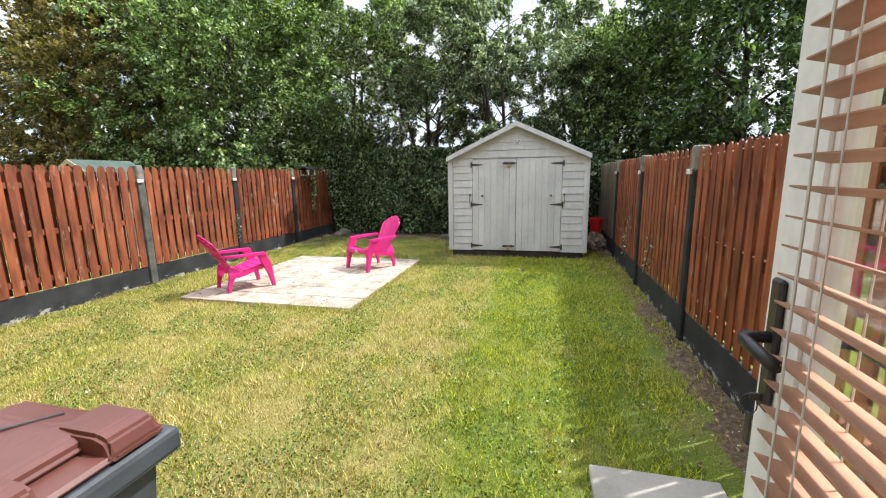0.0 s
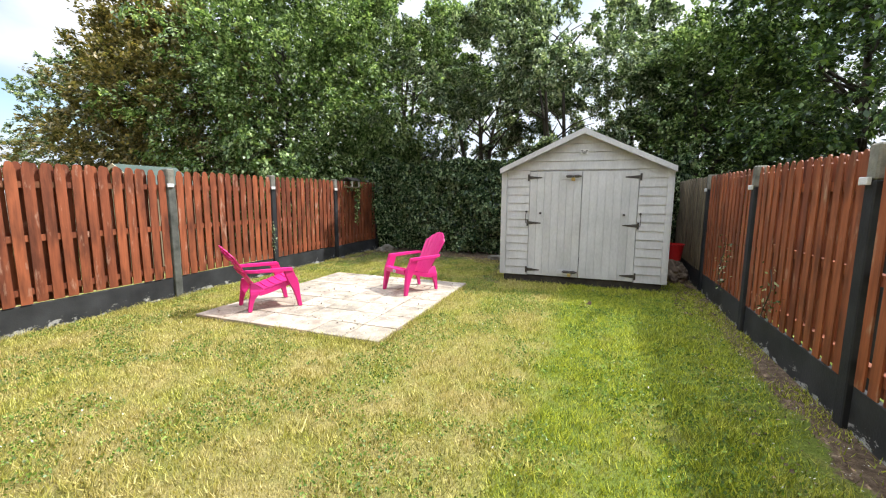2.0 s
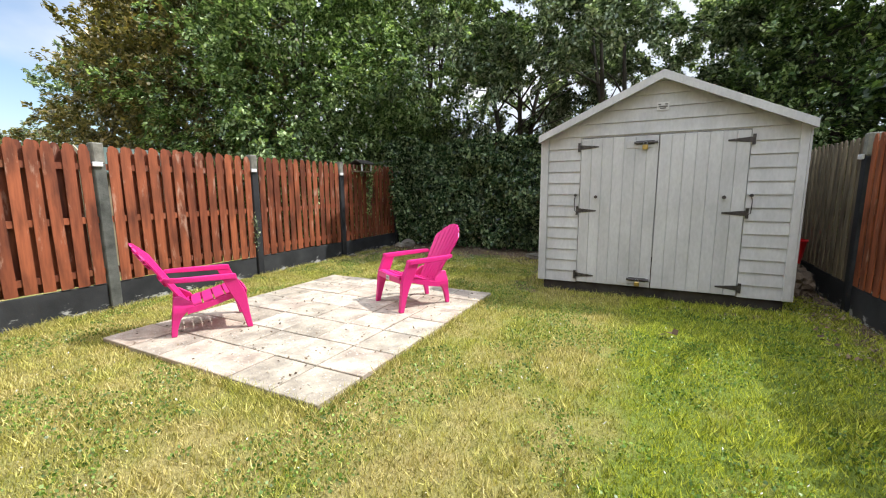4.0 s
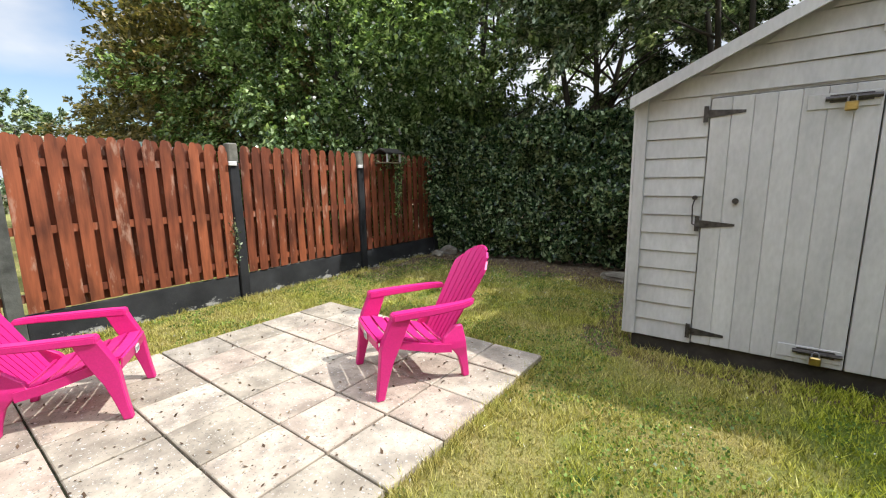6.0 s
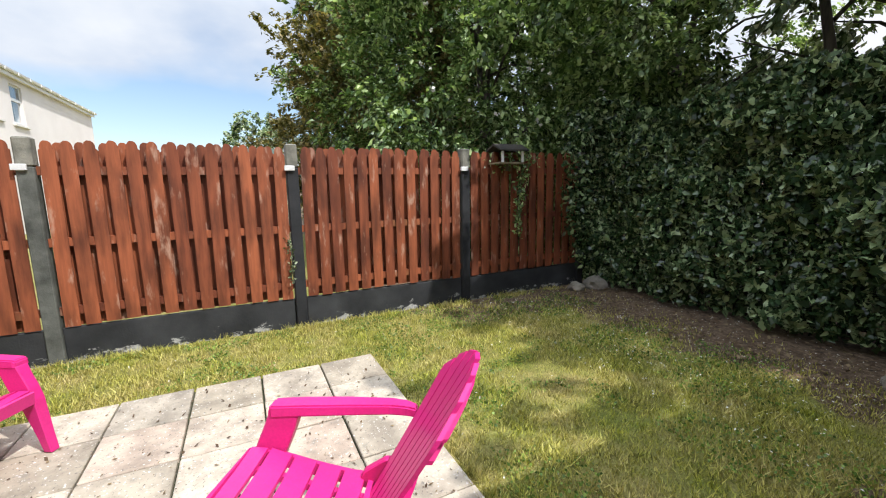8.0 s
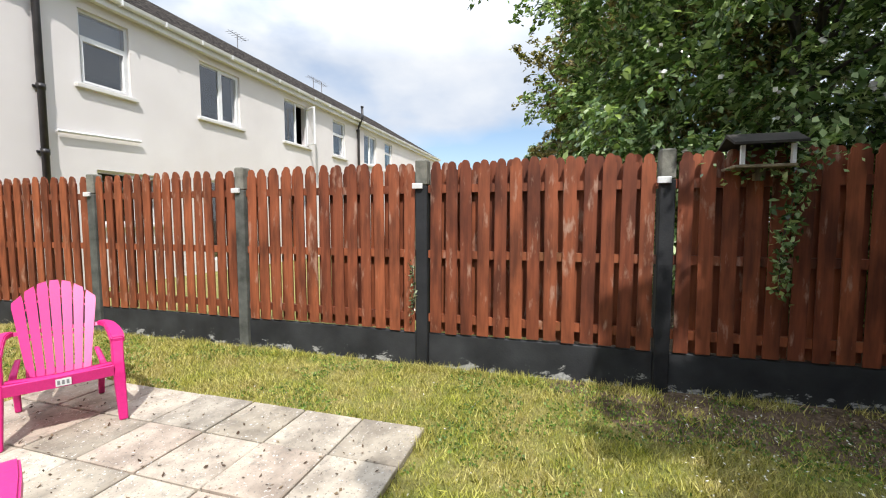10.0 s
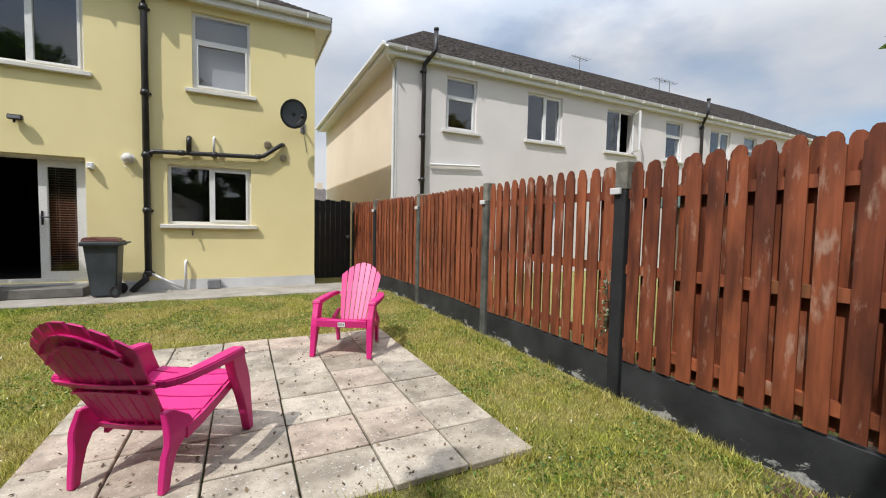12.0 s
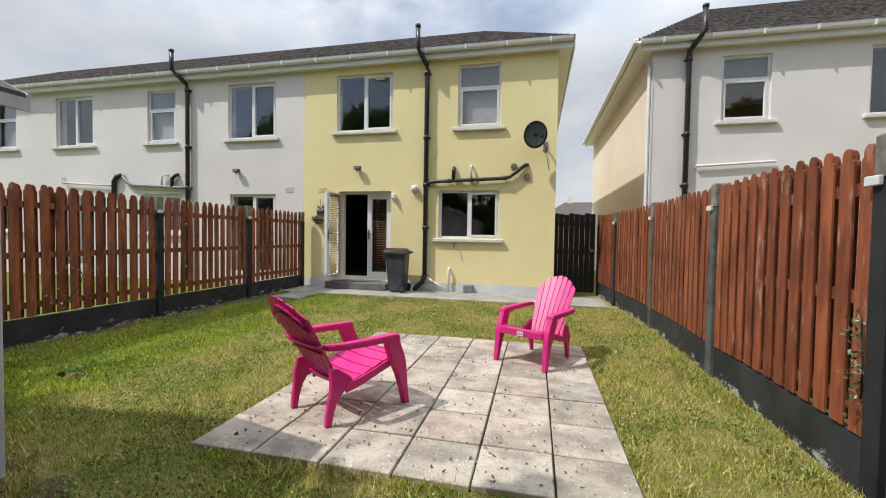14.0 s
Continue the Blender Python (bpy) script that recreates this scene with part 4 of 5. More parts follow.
TREES = [
    ("russet-topped bushy tree beyond the fence", -13.3, 11.0, 7.0, 2.45, M_LEAF_BROWN, 1, 110000, 0.12, 2, 0.4, -1.6),
    ("grey-green tree in the distance", -18.0, 11.2, 6.0, 2.0, M_LEAF_PALE, 21, 22000, 0.13, 2, 0.5),
    ("light green tree far beyond the fences", -23.0, 8.2, 4.6, 1.8, M_LEAF_PALE, 22, 12000, 0.16, 1, 0.6),
    ("full leafy green tree hanging over the fence corner", -9.5, 11.8, 8.0, 2.9, M_LEAF, 2, 130000, 0.105, 2, 0.4, -1.2),
    ("broad green tree with fine leaves", -11.4, 15.2, 7.8, 3.0, M_LEAF, 13, 50000, 0.12, 2, 1.0),
    ("tall green tree with several thin trunks", -6.6, 13.8, 7.5, 2.5, M_LEAF, 3, 90000, 0.095, 3, 2.0, 1.0),
    ("thin-trunked green tree with open crown over the hedge", -4.0, 13.7, 7.2, 2.5, M_LEAF_PALE, 4, 80000, 0.09, 3, 2.9, 1.5),
    ("green tree with open crown above the hedge", -1.6, 14.0, 7.4, 2.5, M_LEAF_PALE, 5, 80000, 0.09, 3, 2.6, 1.5),
    ("pale thin-leaved tree behind the shed", 0.3, 15.2, 6.9, 1.7, M_LEAF_PALE, 6, 32000, 0.10, 2, 1.6, 1.2),
    ("small green tree behind the shed", 1.7, 13.6, 5.6, 1.6, M_LEAF, 16, 36000, 0.10, 2, 0.8),
    ("large dense deep green tree", 4.5, 12.9, 7.9, 3.0, M_LEAF_DEEP, 7, 110000, 0.12, 1, 1.0, -0.8),
    ("dense deep green tree", 9.0, 11.6, 7.3, 3.0, M_LEAF_DEEP, 8, 50000, 0.15, 1, 1.0, -0.8),
    ("dark green tree further back", -14.5, 18.5, 8.2, 3.2, M_LEAF_DEEP, 9, 16000, 0.22, 1, 0.8),
    ("dark green tree further back", 3.8, 18.2, 5.4, 2.6, M_LEAF_DEEP, 11, 14000, 0.22, 1, 0.8),
]
grown = [tree(*t) for t in TREES]


def blossoms(root, n, seed):
    """Pale dog-rose flowers scattered over the garden side of a crown."""
    r = np.random.default_rng(seed)
    a, z = r.uniform(-0.9, 0.5, n), r.uniform(1.9, 4.8, n)
    reach = 2.55 + 0.25 * r.random(n)
    heart = np.stack([reach * np.cos(a), reach * np.sin(a), z], 1)
    petals = (heart[:, None, :] + r.normal(0, 0.012, (n, 5, 3))).reshape(-1, 3)
    part("blossoms", leaf_mesh("blossoms", petals, 0.05, M_BLOSSOM, seed, 0.0, 0.9), None, root, "small white rose flowers")


M_BLOSSOM = surface("white petals", (0.66, 0.65, 0.58), (0.8, 0.79, 0.74), 20, 80, 0.7)
blossoms(grown[3], 70, 5)


def hedge(label, x0, x1, y, deep, top, mat, n, seed, size=0.085):
    rng = np.random.default_rng(seed)
    root = empty("hedge", label, "hedge", ((x0 + x1) / 2, y, 0))
    w = (x1 - x0) / 2
    bm = bmesh.new()
    for k in range(int((x1 - x0) * 3)):
        x = rng.uniform(-w, w)
        yy = rng.uniform(0.25, deep - 0.2)
        tube(bm, [(x, yy, -0.05), (x + rng.uniform(-0.15, 0.15), yy, top * 0.5), (x + rng.uniform(-0.3, 0.3), yy, top * 0.95)], [0.03, 0.02, 0.006], 5)
    part("stems", bm, M_BARK, root)
    x, z, d = rng.uniform(-w, w, n), rng.random(n) ** 0.85 * top, rng.random(n)
    lump = np.array([noise.noise((a * 1.1, b * 1.1, seed)) + 0.55 * noise.noise((a * 3.4, b * 3.4, seed + 5)) for a, b in zip(x, z)])
    front = 0.20 + 0.34 * lump - 0.10 * np.sin(z / top * 3.1)
    yy = front + (deep - front) * d ** 3.2
    crest = 0.25 * np.array([noise.noise((a * 1.3, 7.0, seed)) for a in x])
    part("leaves", leaf_mesh("leaves", np.stack([x, yy, z + z / top * crest + 0.05], 1), size, mat, seed, 0.5, 0.6), None, root)
    return root


hedge("tall dark evergreen hedge at the garden's end", -6.5, 1.3, 11.45, 1.3, 2.35, M_HEDGE, 90000, 3, 0.095)

# ---- garden chairs ----
def chair():
    c = empty("garden_chair", "bright pink resin garden armchair with slatted fan back", "chair", group="pink garden chairs")
    def bar(name, secs, label=""):
        """A bar through rectangular sections (centre, half width x, half depth y)."""
        bm = bmesh.new()
        loft(bm, [[(x - a, y - b, z), (x + a, y - b, z), (x + a, y + b, z), (x - a, y + b, z)] for x, y, z, a, b in secs])
        bmesh.ops.bevel(bm, geom=list(bm.edges), offset=0.006, segments=1, affect="EDGES")
        return part(name, bm, M_PINK, c, label, smooth=False)
    for s in (-1, 1):
        # front leg: a wide panel under the arm that narrows to its foot
        bar("leg", [(s * 0.300, 0.335, 0, 0.025, 0.026), (s * 0.298, 0.312, 0.12, 0.028, 0.032), (s * 0.295, 0.285, 0.25, 0.031, 0.045), (s * 0.293, 0.262, 0.33, 0.032, 0.062), (s * 0.294, 0.235, 0.40, 0.031, 0.068), (s * 0.296, 0.205, 0.47, 0.031, 0.066), (s * 0.298, 0.18, 0.535, 0.034, 0.064)])
        # back leg: sweeps up beside the back to the arm
        bar("leg", [(s * 0.232, -0.325, 0, 0.018, 0.024), (s * 0.233, -0.315, 0.08, 0.019, 0.028), (s * 0.236, -0.294, 0.17, 0.02, 0.036), (s * 0.248, -0.262, 0.235, 0.02, 0.058), (s * 0.245, -0.225, 0.28, 0.02, 0.092), (s * 0.235, -0.232, 0.32, 0.019, 0.08), (s * 0.215, -0.275, 0.39, 0.016, 0.03)])
        # arm: a level flanged board, bent in towards the back
        bm = bmesh.new()
        secs = []
        for y, z, w, th, x in ((0.243, 0.540, 0.036, 0.038, 0.300), (0.236, 0.546, 0.041, 0.05, 0.300), (0.10, 0.551, 0.044, 0.048, 0.304), (-0.08, 0.555, 0.042, 0.045, 0.306), (-0.26, 0.560, 0.036, 0.042, 0.298), (-0.33, 0.563, 0.032, 0.04, 0.280), (-0.372, 0.565, 0.026, 0.038, 0.255)):
            secs.append([(s * x - w, y, z - th / 2), (s * x + w, y, z - th / 2), (s * x + w * 0.94, y, z + th / 2), (s * x - w * 0.94, y, z + th / 2)])
        loft(bm, secs)
        bmesh.ops.bevel(bm, geom=list(bm.edges), offset=0.007, segments=2, affect="EDGES")
        part("armrest", bm, M_PINK, c)
        # side rail under the seat, from the front leg to the back leg
        bm = bmesh.new()
        loft(bm, [[(s * 0.262 - 0.010, y, z0), (s * 0.262 + 0.010, y, z0), (s * 0.262 + 0.010, y, z1), (s * 0.262 - 0.010, y, z1)] for y, z0, z1 in ((0.31, 0.325, 0.388), (0.2, 0.315, 0.372), (0.06, 0.275, 0.33), (-0.08, 0.235, 0.295), (-0.2, 0.215, 0.275))])
        part("side_rail", bm, M_PINK, c)
    # front apron and its white sticker
    bm = bmesh.new()
    loft(bm, [[(x, 0.335 - 0.01 * abs(x) / 0.25, 0.315), (x, 0.345 - 0.01 * abs(x) / 0.25, 0.385), (x, 0.325, 0.39), (x, 0.318, 0.315)] for x in (-0.262, -0.12, 0, 0.12, 0.262)])
    part("apron", bm, M_PINK, c)
    lab = part("sticker", boxed(-0.045, 0.3445, 0.325, 0.03, 0.3485, 0.372), M_PLINTH, c, "small white product sticker")
    for i in range(3):
        part("sticker_mark", boxed(-0.035 + 0.022 * i, 0.3487, 0.335, -0.022 + 0.022 * i, 0.3497, 0.362), M_GREYPVC, lab)
    # seat slats from side to side, following the dished seat
    prof = [(0.338, 0.368), (0.325, 0.392), (0.24, 0.388), (0.14, 0.360), (0.04, 0.330), (-0.06, 0.300), (-0.16, 0.278), (-0.20, 0.272)]
    for (ya, za), (yb, zb) in zip(prof[1:], prof[2:]):
        ya, yb = ya - 0.009, yb + 0.009
        bm = bmesh.new()
        loft(bm, [[(x, ya, za - 0.016 - dip), (x, yb, zb - 0.016 - dip), (x, yb, zb - dip), (x, ya, za - dip)] for x, dip in ((-0.255, -0.006), (-0.13, 0.004), (0, 0.008), (0.13, 0.004), (0.255, -0.006))])
        part("seat_slat", bm, M_PINK, c)
    for x in (-0.17, 0.17):
        bm = bmesh.new()
        loft(bm, [[(x - 0.012, y, z - 0.05), (x + 0.012, y, z - 0.05), (x + 0.012, y, z - 0.022), (x - 0.012, y, z - 0.022)] for y, z in prof[1:]])
        part("seat_rib", bm, M_PINK, c)
    n = 7
    # fan back of seven slats, the middle ones taller, reclining
    def on_back(x, v, fwd=0.0):
        y = -0.205 - 0.54 * v + 0.07 * (x * 2.6) ** 2 + fwd
        return (x, y, 0.262 + 0.88 * v)
    for i in range(n):
        k = (i - 3) / 3
        bot, top = 0.150 * k, 0.212 * k
        hgt = 0.735 - 0.13 * k * k
        wb, wt = 0.0205, 0.0315
        bm = bmesh.new()
        secs = []
        for f in (0, 0.25, 0.5, 0.75, 0.93, 1.0):
            x, w = bot + (top - bot) * f, (wb + (wt - wb) * f) * (0.8 if f == 1.0 else 1)
            v = hgt * f
            lo, hi = -0.008, 0.008
            tilt = -0.028 * k * f * f
            secs.append([on_back(x - w, v - tilt, lo), on_back(x + w, v + tilt, lo), on_back(x + w, v + tilt, hi), on_back(x - w, v - tilt, hi)])
        loft(bm, secs)
        part("back_slat", bm, M_PINK, c)
    for v, half, th, arch in ((0.02, 0.18, 0.04, 0.0), (0.29, 0.19, 0.016, 0.02), (0.335, 0.25, 0.026, 0.0), (0.60, 0.20, 0.014, 0.13), (0.665, 0.19, 0.012, 0.125)):
        bm = bmesh.new()
        secs = []
        for f in (-1, -0.85, -0.66, -0.33, 0, 0.33, 0.66, 0.85, 1):
            w = v - arch * f * f
            a, b = on_back(half * f, w - th / 2, -0.030), on_back(half * f, w + th / 2, -0.030)
            p, q = on_back(half * f, w + th / 2, -0.0085), on_back(half * f, w - th / 2, -0.0085)
            secs.append([a, b, p, q])
        loft(bm, secs)
        part("back_rib", bm, M_PINK, c)
    return c


chair_a = chair()
chair_a.matrix_world = Matrix.Translation((-3.25, 7.28, 0.033)) @ Matrix.Rotation(math.atan2(0.485, -0.874), 4, "Z") @ Matrix.Scale(0.965, 4)
chair_b = copy_thing(chair_a, Matrix.Translation((-4.635, 5.725, 0.033)) @ Matrix.Rotation(math.atan2(-0.491, 0.871), 4, "Z") @ Matrix.Scale(0.965, 4))

# ---- wheeled bin ----
def wheeled_bin(x, y, turn):
    b = empty("wheeled_bin", "dark grey wheeled bin with a brown lid, by the step", "bin", (x, y, 0.022), turn)
    ring = lambda hx, hy, z, off=0.0: [(-hx + off, -hy, z), (hx + off, -hy, z), (hx + off, hy, z), (-hx + off, hy, z)]
    bm = bmesh.new()
    loft(bm, [ring(0.22, 0.20, 0.02), ring(0.30, 0.245, 0.9, 0.03), ring(0.305, 0.25, 0.93, 0.03)])
    bmesh.ops.bevel(bm, geom=[e for e in bm.edges], offset=0.02, segments=2, affect="EDGES")
    part("body", bm, M_BIN, b)
    bm = bmesh.new()
    loft(bm, [ring(0.345, 0.285, 0.895, 0.03), ring(0.35, 0.29, 0.90, 0.03), ring(0.35, 0.29, 0.955, 0.03), ring(0.34, 0.28, 0.965, 0.03)])
    bmesh.ops.bevel(bm, geom=[e for e in bm.edges], offset=0.008, segments=1, affect="EDGES")
    part("rim", bm, M_BIN, b, "moulded dark grey rim")
    part("rim_ridge", boxed(-0.325, -0.2955, 0.922, 0.37, -0.2905, 0.934), M_BIN, b)
    part("rim_ridge", boxed(-0.325, 0.2905, 0.922, 0.37, 0.2955, 0.934), M_BIN, b)
    # lid: domed panel with two raised shoulders and a sunk strip
    lid = part("lid", boxed(-0.30, -0.255, 0.967, 0.36, 0.255, 0.99, bevel=0.01), M_LID, b, "brown plastic lid, shut")
    bm = bmesh.new()
    loft(bm, [ring(0.255, 0.225, 0.988, 0.0), ring(0.25, 0.22, 1.015, 0.0), ring(0.22, 0.19, 1.032, -0.01), ring(0.12, 0.1, 1.04, -0.02)])
    bmesh.ops.bevel(bm, geom=[e for e in bm.edges], offset=0.012, segments=2, affect="EDGES")
    part("lid_dome", bm, M_LID, lid)
    for sy in (-1, 1):
        bm = bmesh.new()
        secs = []
        for xx, h in ((0.10, 1.02), (0.13, 1.042), (0.30, 1.042), (0.345, 1.028), (0.366, 0.985)):
            secs.append([(xx, sy * 0.247, 0.975), (xx, sy * 0.075, 0.975), (xx, sy * 0.085, h), (xx, sy * 0.232, h)])
        loft(bm, secs)
        bmesh.ops.bevel(bm, geom=[e for e in bm.edges], offset=0.01, segments=2, affect="EDGES")
        part("lid_shoulder", bm, M_LID, lid)
    part("lid_seam", tubed([(-0.26, -0.18, 1.02), (-0.16, -0.06, 1.042), (-0.05, 0.02, 1.045), (0.05, 0.16, 1.038)], 0.004, 6), M_BIN, lid)
    part("handle", tubed([(-0.30, -0.22, 0.93), (-0.40, -0.2, 0.95), (-0.41, 0, 0.955), (-0.40, 0.2, 0.95), (-0.30, 0.22, 0.93)], 0.016, 8), M_BIN, b, smooth=True)
    part("axle", tubed([(-0.22, -0.28, 0.10), (-0.22, 0.28, 0.10)], 0.012, 8), M_IRON, b)
    for sy in (-1, 1):
        wheel = part("wheel", tubed([(-0.22, sy * 0.235, 0.10), (-0.22, sy * 0.285, 0.10)], 0.10, 20), M_BLACKPVC, b)
        part("hub", tubed([(-0.22, sy * 0.2855, 0.10), (-0.22, sy * 0.293, 0.10)], 0.055, 14), M_BIN, wheel)
    return b


wheeled_bin(-1.56, 1.25, 0).scale = (0.76, 0.85, 0.96)

# ---- patio door ----
def door_leaf(name, width, z0, z1, mat_blind, slats, parent, at, label):
    """A glazed white plastic door leaf, hinge edge at x = 0, running to +x; the room side is +y, where its wooden blind hangs."""
    d = part(name, ring_bm(0, width, z0, z1, -0.035, 0.035, 0.105), M_PVC, parent, label, at=at)
    g = part("pane", boxed(0.107, -0.012, z0 + 0.107, width - 0.107, 0.012, z1 - 0.107), M_GLASS, d)
    g.visible_shadow = False
    part("bead", ring_bm(0.1055, width - 0.1055, z0 + 0.1055, z1 - 0.1055, -0.028, 0.028, 0.012), M_PVC, d)
    pitch = (z1 - z0 - 0.16) / slats
    me = to_mesh("blind_slat", boxed(0.06, -0.024, -0.0014, width - 0.125, 0.024, 0.0014), mat_blind)
    for i in range(slats):
        part("blind_slat", me, None, d, at=pose(0, 0.062, z0 + 0.07 + (i + 0.5) * pitch, 14, 0, 0))
    part("blind_head", boxed(0.06, 0.038, z1 - 0.085, width - 0.125, 0.095, z1 - 0.03), mat_blind, d, "brown wooden blind rail")
    for x in (0.16, width - 0.24):
        for y in (0.041, 0.091):
            part("blind_cord", tubed([(x, y, z0 + 0.05), (x, y, z1 - 0.06)], 0.0014, 5), M_SILL, d)
    part("blind_cord", tubed([(width - 0.19, 0.094, z0 + 0.65), (width - 0.192, 0.094, z1 - 0.06)], 0.0022, 5), M_SILL, d)
    for side in (1, -1):
        hx = width - 0.043
        h = part("handle_plate", boxed(hx - 0.016, side * 0.0352, 1.205, hx + 0.016, side * 0.047, 1.445, bevel=0.004), M_BLACKPVC, d, "black door handle")
        part("lever", tubed([(hx, side * 0.045, 1.34), (hx, side * 0.085, 1.34), (hx - 0.02, side * 0.092, 1.34), (hx - 0.12, side * 0.09, 1.338)], 0.011, 8), M_BLACKPVC, h, smooth=True)
        if name == "open_leaf" and side == 1:      # key left in the lock
            part("key_ring", tubed([(hx + 0.004 * math.cos(a), 0.064 + 0.013 * math.sin(a), 1.212 + 0.018 * math.cos(a)) for a in [math.pi * k / 6 for k in range(13)]], 0.0012, 5), M_IRON, h, "steel key ring")
            part("key", boxed(hx - 0.003, 0.0472, 1.222, hx + 0.003, 0.064, 1.234), M_IRON, h)
            part("key", boxed(hx - 0.008, 0.060, 1.135, hx + 0.008, 0.064, 1.194), M_IRON, h)
    return d


patio_door = empty("patio_door", "white plastic double patio door, one leaf open", "door")
part("door_frame", ring_bm(DOOR[0], DOOR[1], DOOR[2], DOOR[3], FY - 0.26, FY - 0.16, 0.06), M_PVC, patio_door)
part("threshold", boxed(DOOR[0] + 0.002, FY - 0.20, 0.184, DOOR[1] - 0.002, FY + 0.04, 0.218), M_SILL, patio_door, "pale sill below the door")
leaf_w = (DOOR[1] - DOOR[0] - 0.12) / 2
door_leaf("open_leaf", 0.67, DOOR[2] + 0.03, DOOR[3] - 0.065, M_BLIND, 44, patio_door, Matrix.Translation((DOOR[1] - 0.03, FY + 0.02, 0)) @ Matrix.Rotation(radians(89), 4, "Z"), "open glazed leaf with brown wooden blind")
door_leaf("shut_leaf", leaf_w, DOOR[2] + 0.062, DOOR[3] - 0.062, M_BLIND, 44, patio_door, Matrix.Translation((DOOR[0] + 0.062, FY - 0.22, 0)) @ Matrix.Diagonal((1, -1, 1, 1)), "shut glazed leaf with brown wooden blind")

# ---- fittings on the yellow wall ----
def on_wall(name, bm, mat, label, category, smooth=False):
    return thing(name, bm, mat, label, category, smooth=smooth)


P = FY + 0.075
waste = empty("waste_pipe", "black plastic waste pipe above the kitchen window", "pipe")
part("pipe", tubed([(-2.05, P, 2.50), (-2.2, P, 2.57), (-2.6, P, 2.585), (-3.9, P, 2.63), (-4.02, P, 2.66), (-4.15, P, 2.76), (-4.36, P - 0.02, 2.92), (-4.40, P - 0.08, 2.93)], 0.042, 10), M_BLACKPVC, waste, smooth=True)
for x, z in ((-2.62, 2.585), (-3.15, 2.603), (-3.92, 2.635)):
    part("pipe_collar", tubed([(x + 0.05, P, z - 0.001), (x - 0.05, P, z + 0.001)], 0.052, 10), M_BLACKPVC, waste, smooth=True)
part("branch", tubed([(-2.74, P, 2.6), (-2.74, P, 2.82), (-2.74, P - 0.03, 2.88), (-2.74, FY, 2.89)], 0.045, 10), M_BLACKPVC, waste, smooth=True)
part("white_branch", tubed([(-3.15, P, 2.65), (-3.15, P, 2.90), (-3.15, P - 0.02, 2.93), (-3.15, FY, 2.935)], 0.024, 8), M_PVC, waste, "thin white plastic pipe", smooth=True)
part("pipe_clip", boxed(-3.19, FY + 0.002, 2.56, -3.11, P + 0.05, 2.58), M_BLACKPVC, waste)
shoe = empty("drain_shoe", "black drain bend at the foot of the soil pipe", "pipe")
part("bend", tubed([(-2.05, P, 0.34), (-2.04, P + 0.01, 0.24), (-1.92, P + 0.04, 0.13), (-1.84, P + 0.06, 0.03)], 0.058, 10), M_BLACKPVC, shoe, smooth=True)
white_waste = empty("sink_waste", "white plastic sink waste pipe at the wall's foot", "pipe")
part("stack", tubed([(-2.66, P, 0.03), (-2.66, P, 0.52), (-2.66, P - 0.03, 0.56), (-2.66, FY, 0.565)], 0.026, 8), M_PVC, white_waste, smooth=True)
part("slant", tubed([(-2.10, P, 0.36), (-2.62, P + 0.01, 0.05)], 0.022, 8), M_PVC, white_waste, smooth=True)
on_wall("drain_box", boxed(-3.24, FY + 0.016, 0.025, -3.02, FY + 0.15, 0.20, bevel=0.012), M_GREYPVC, "small grey plastic box at the wall's foot", "box")


def round_vent(x, z, y, r, mat, label):
    v = empty("wall_vent", label, "vent", (x, y, z))
    part("cover", tubed([(0, 0.001, 0), (0, 0.03, 0), (0, 0.034, 0)], [r, r, r * 0.8], 18), mat, v)
    for k in (-2, -1, 0, 1, 2):
        w = r * math.sqrt(max(0.05, 1 - (k / 3) ** 2)) * 0.75
        part("louvre", boxed(-w, 0.0345, k * r * 0.27 - 0.004, w, 0.042, k * r * 0.27 + 0.004), mat, v)


M_TAN = surface("tan plastic", (0.30, 0.25, 0.16), (0.38, 0.32, 0.22), 4, 40, 0.5)
round_vent(-4.10, 2.90, FY, 0.075, M_TAN, "round tan plastic wall vent")
round_vent(-4.40, 2.66, FY, 0.07, M_TAN, "round tan plastic wall vent")
round_vent(4.72, 2.88, FY, 0.06, M_SILL, "round pale wall vent")

dish = empty("satellite_dish", "grey mesh satellite dish on a wall arm", "satellite dish", (-4.66, FY, 3.42))
bm = bmesh.new()
rings = []
for k in range(6):
    r = 0.001 + 0.27 * k / 5
    rings.append([(0.10 + r * 0.92 * math.cos(a), 0.34 + 0.45 * (r ** 2) - r * 0.18 * math.cos(a), 0.08 + r * 1.08 * math.sin(a)) for a in [2 * math.pi * i / 24 for i in range(24)]])
loft(bm, rings, caps=False)
bmesh.ops.solidify(bm, geom=list(bm.faces), thickness=0.006)
part("reflector", bm, M_BIN, dish, "dark grey reflector", smooth=True)
part("arm", tubed([(-0.12, 0.0, -0.10), (-0.12, 0.14, -0.10), (0.02, 0.30, -0.02), (0.06, 0.34, 0.0)], 0.018, 8), M_GREYPVC, dish, smooth=True)
part("feed_arm", tubed([(0.05, 0.34, -0.14), (-0.02, 0.58, -0.06), (-0.04, 0.62, -0.02)], 0.011, 8), M_GREYPVC, dish)
part("feed_horn", tubed([(-0.04, 0.64, -0.03), (-0.02, 0.53, 0.02)], [0.035, 0.028], 10), M_BLACKPVC, dish)
part("wall_plate", boxed(-0.17, 0.001, -0.2, -0.07, 0.015, 0.0), M_GREYPVC, dish)
part("cable", tubed([(-0.12, 0.03, -0.12), (-0.16, 0.012, -0.35), (-0.20, 0.012, -0.6)], 0.005, 5), M_BLACKPVC, dish)


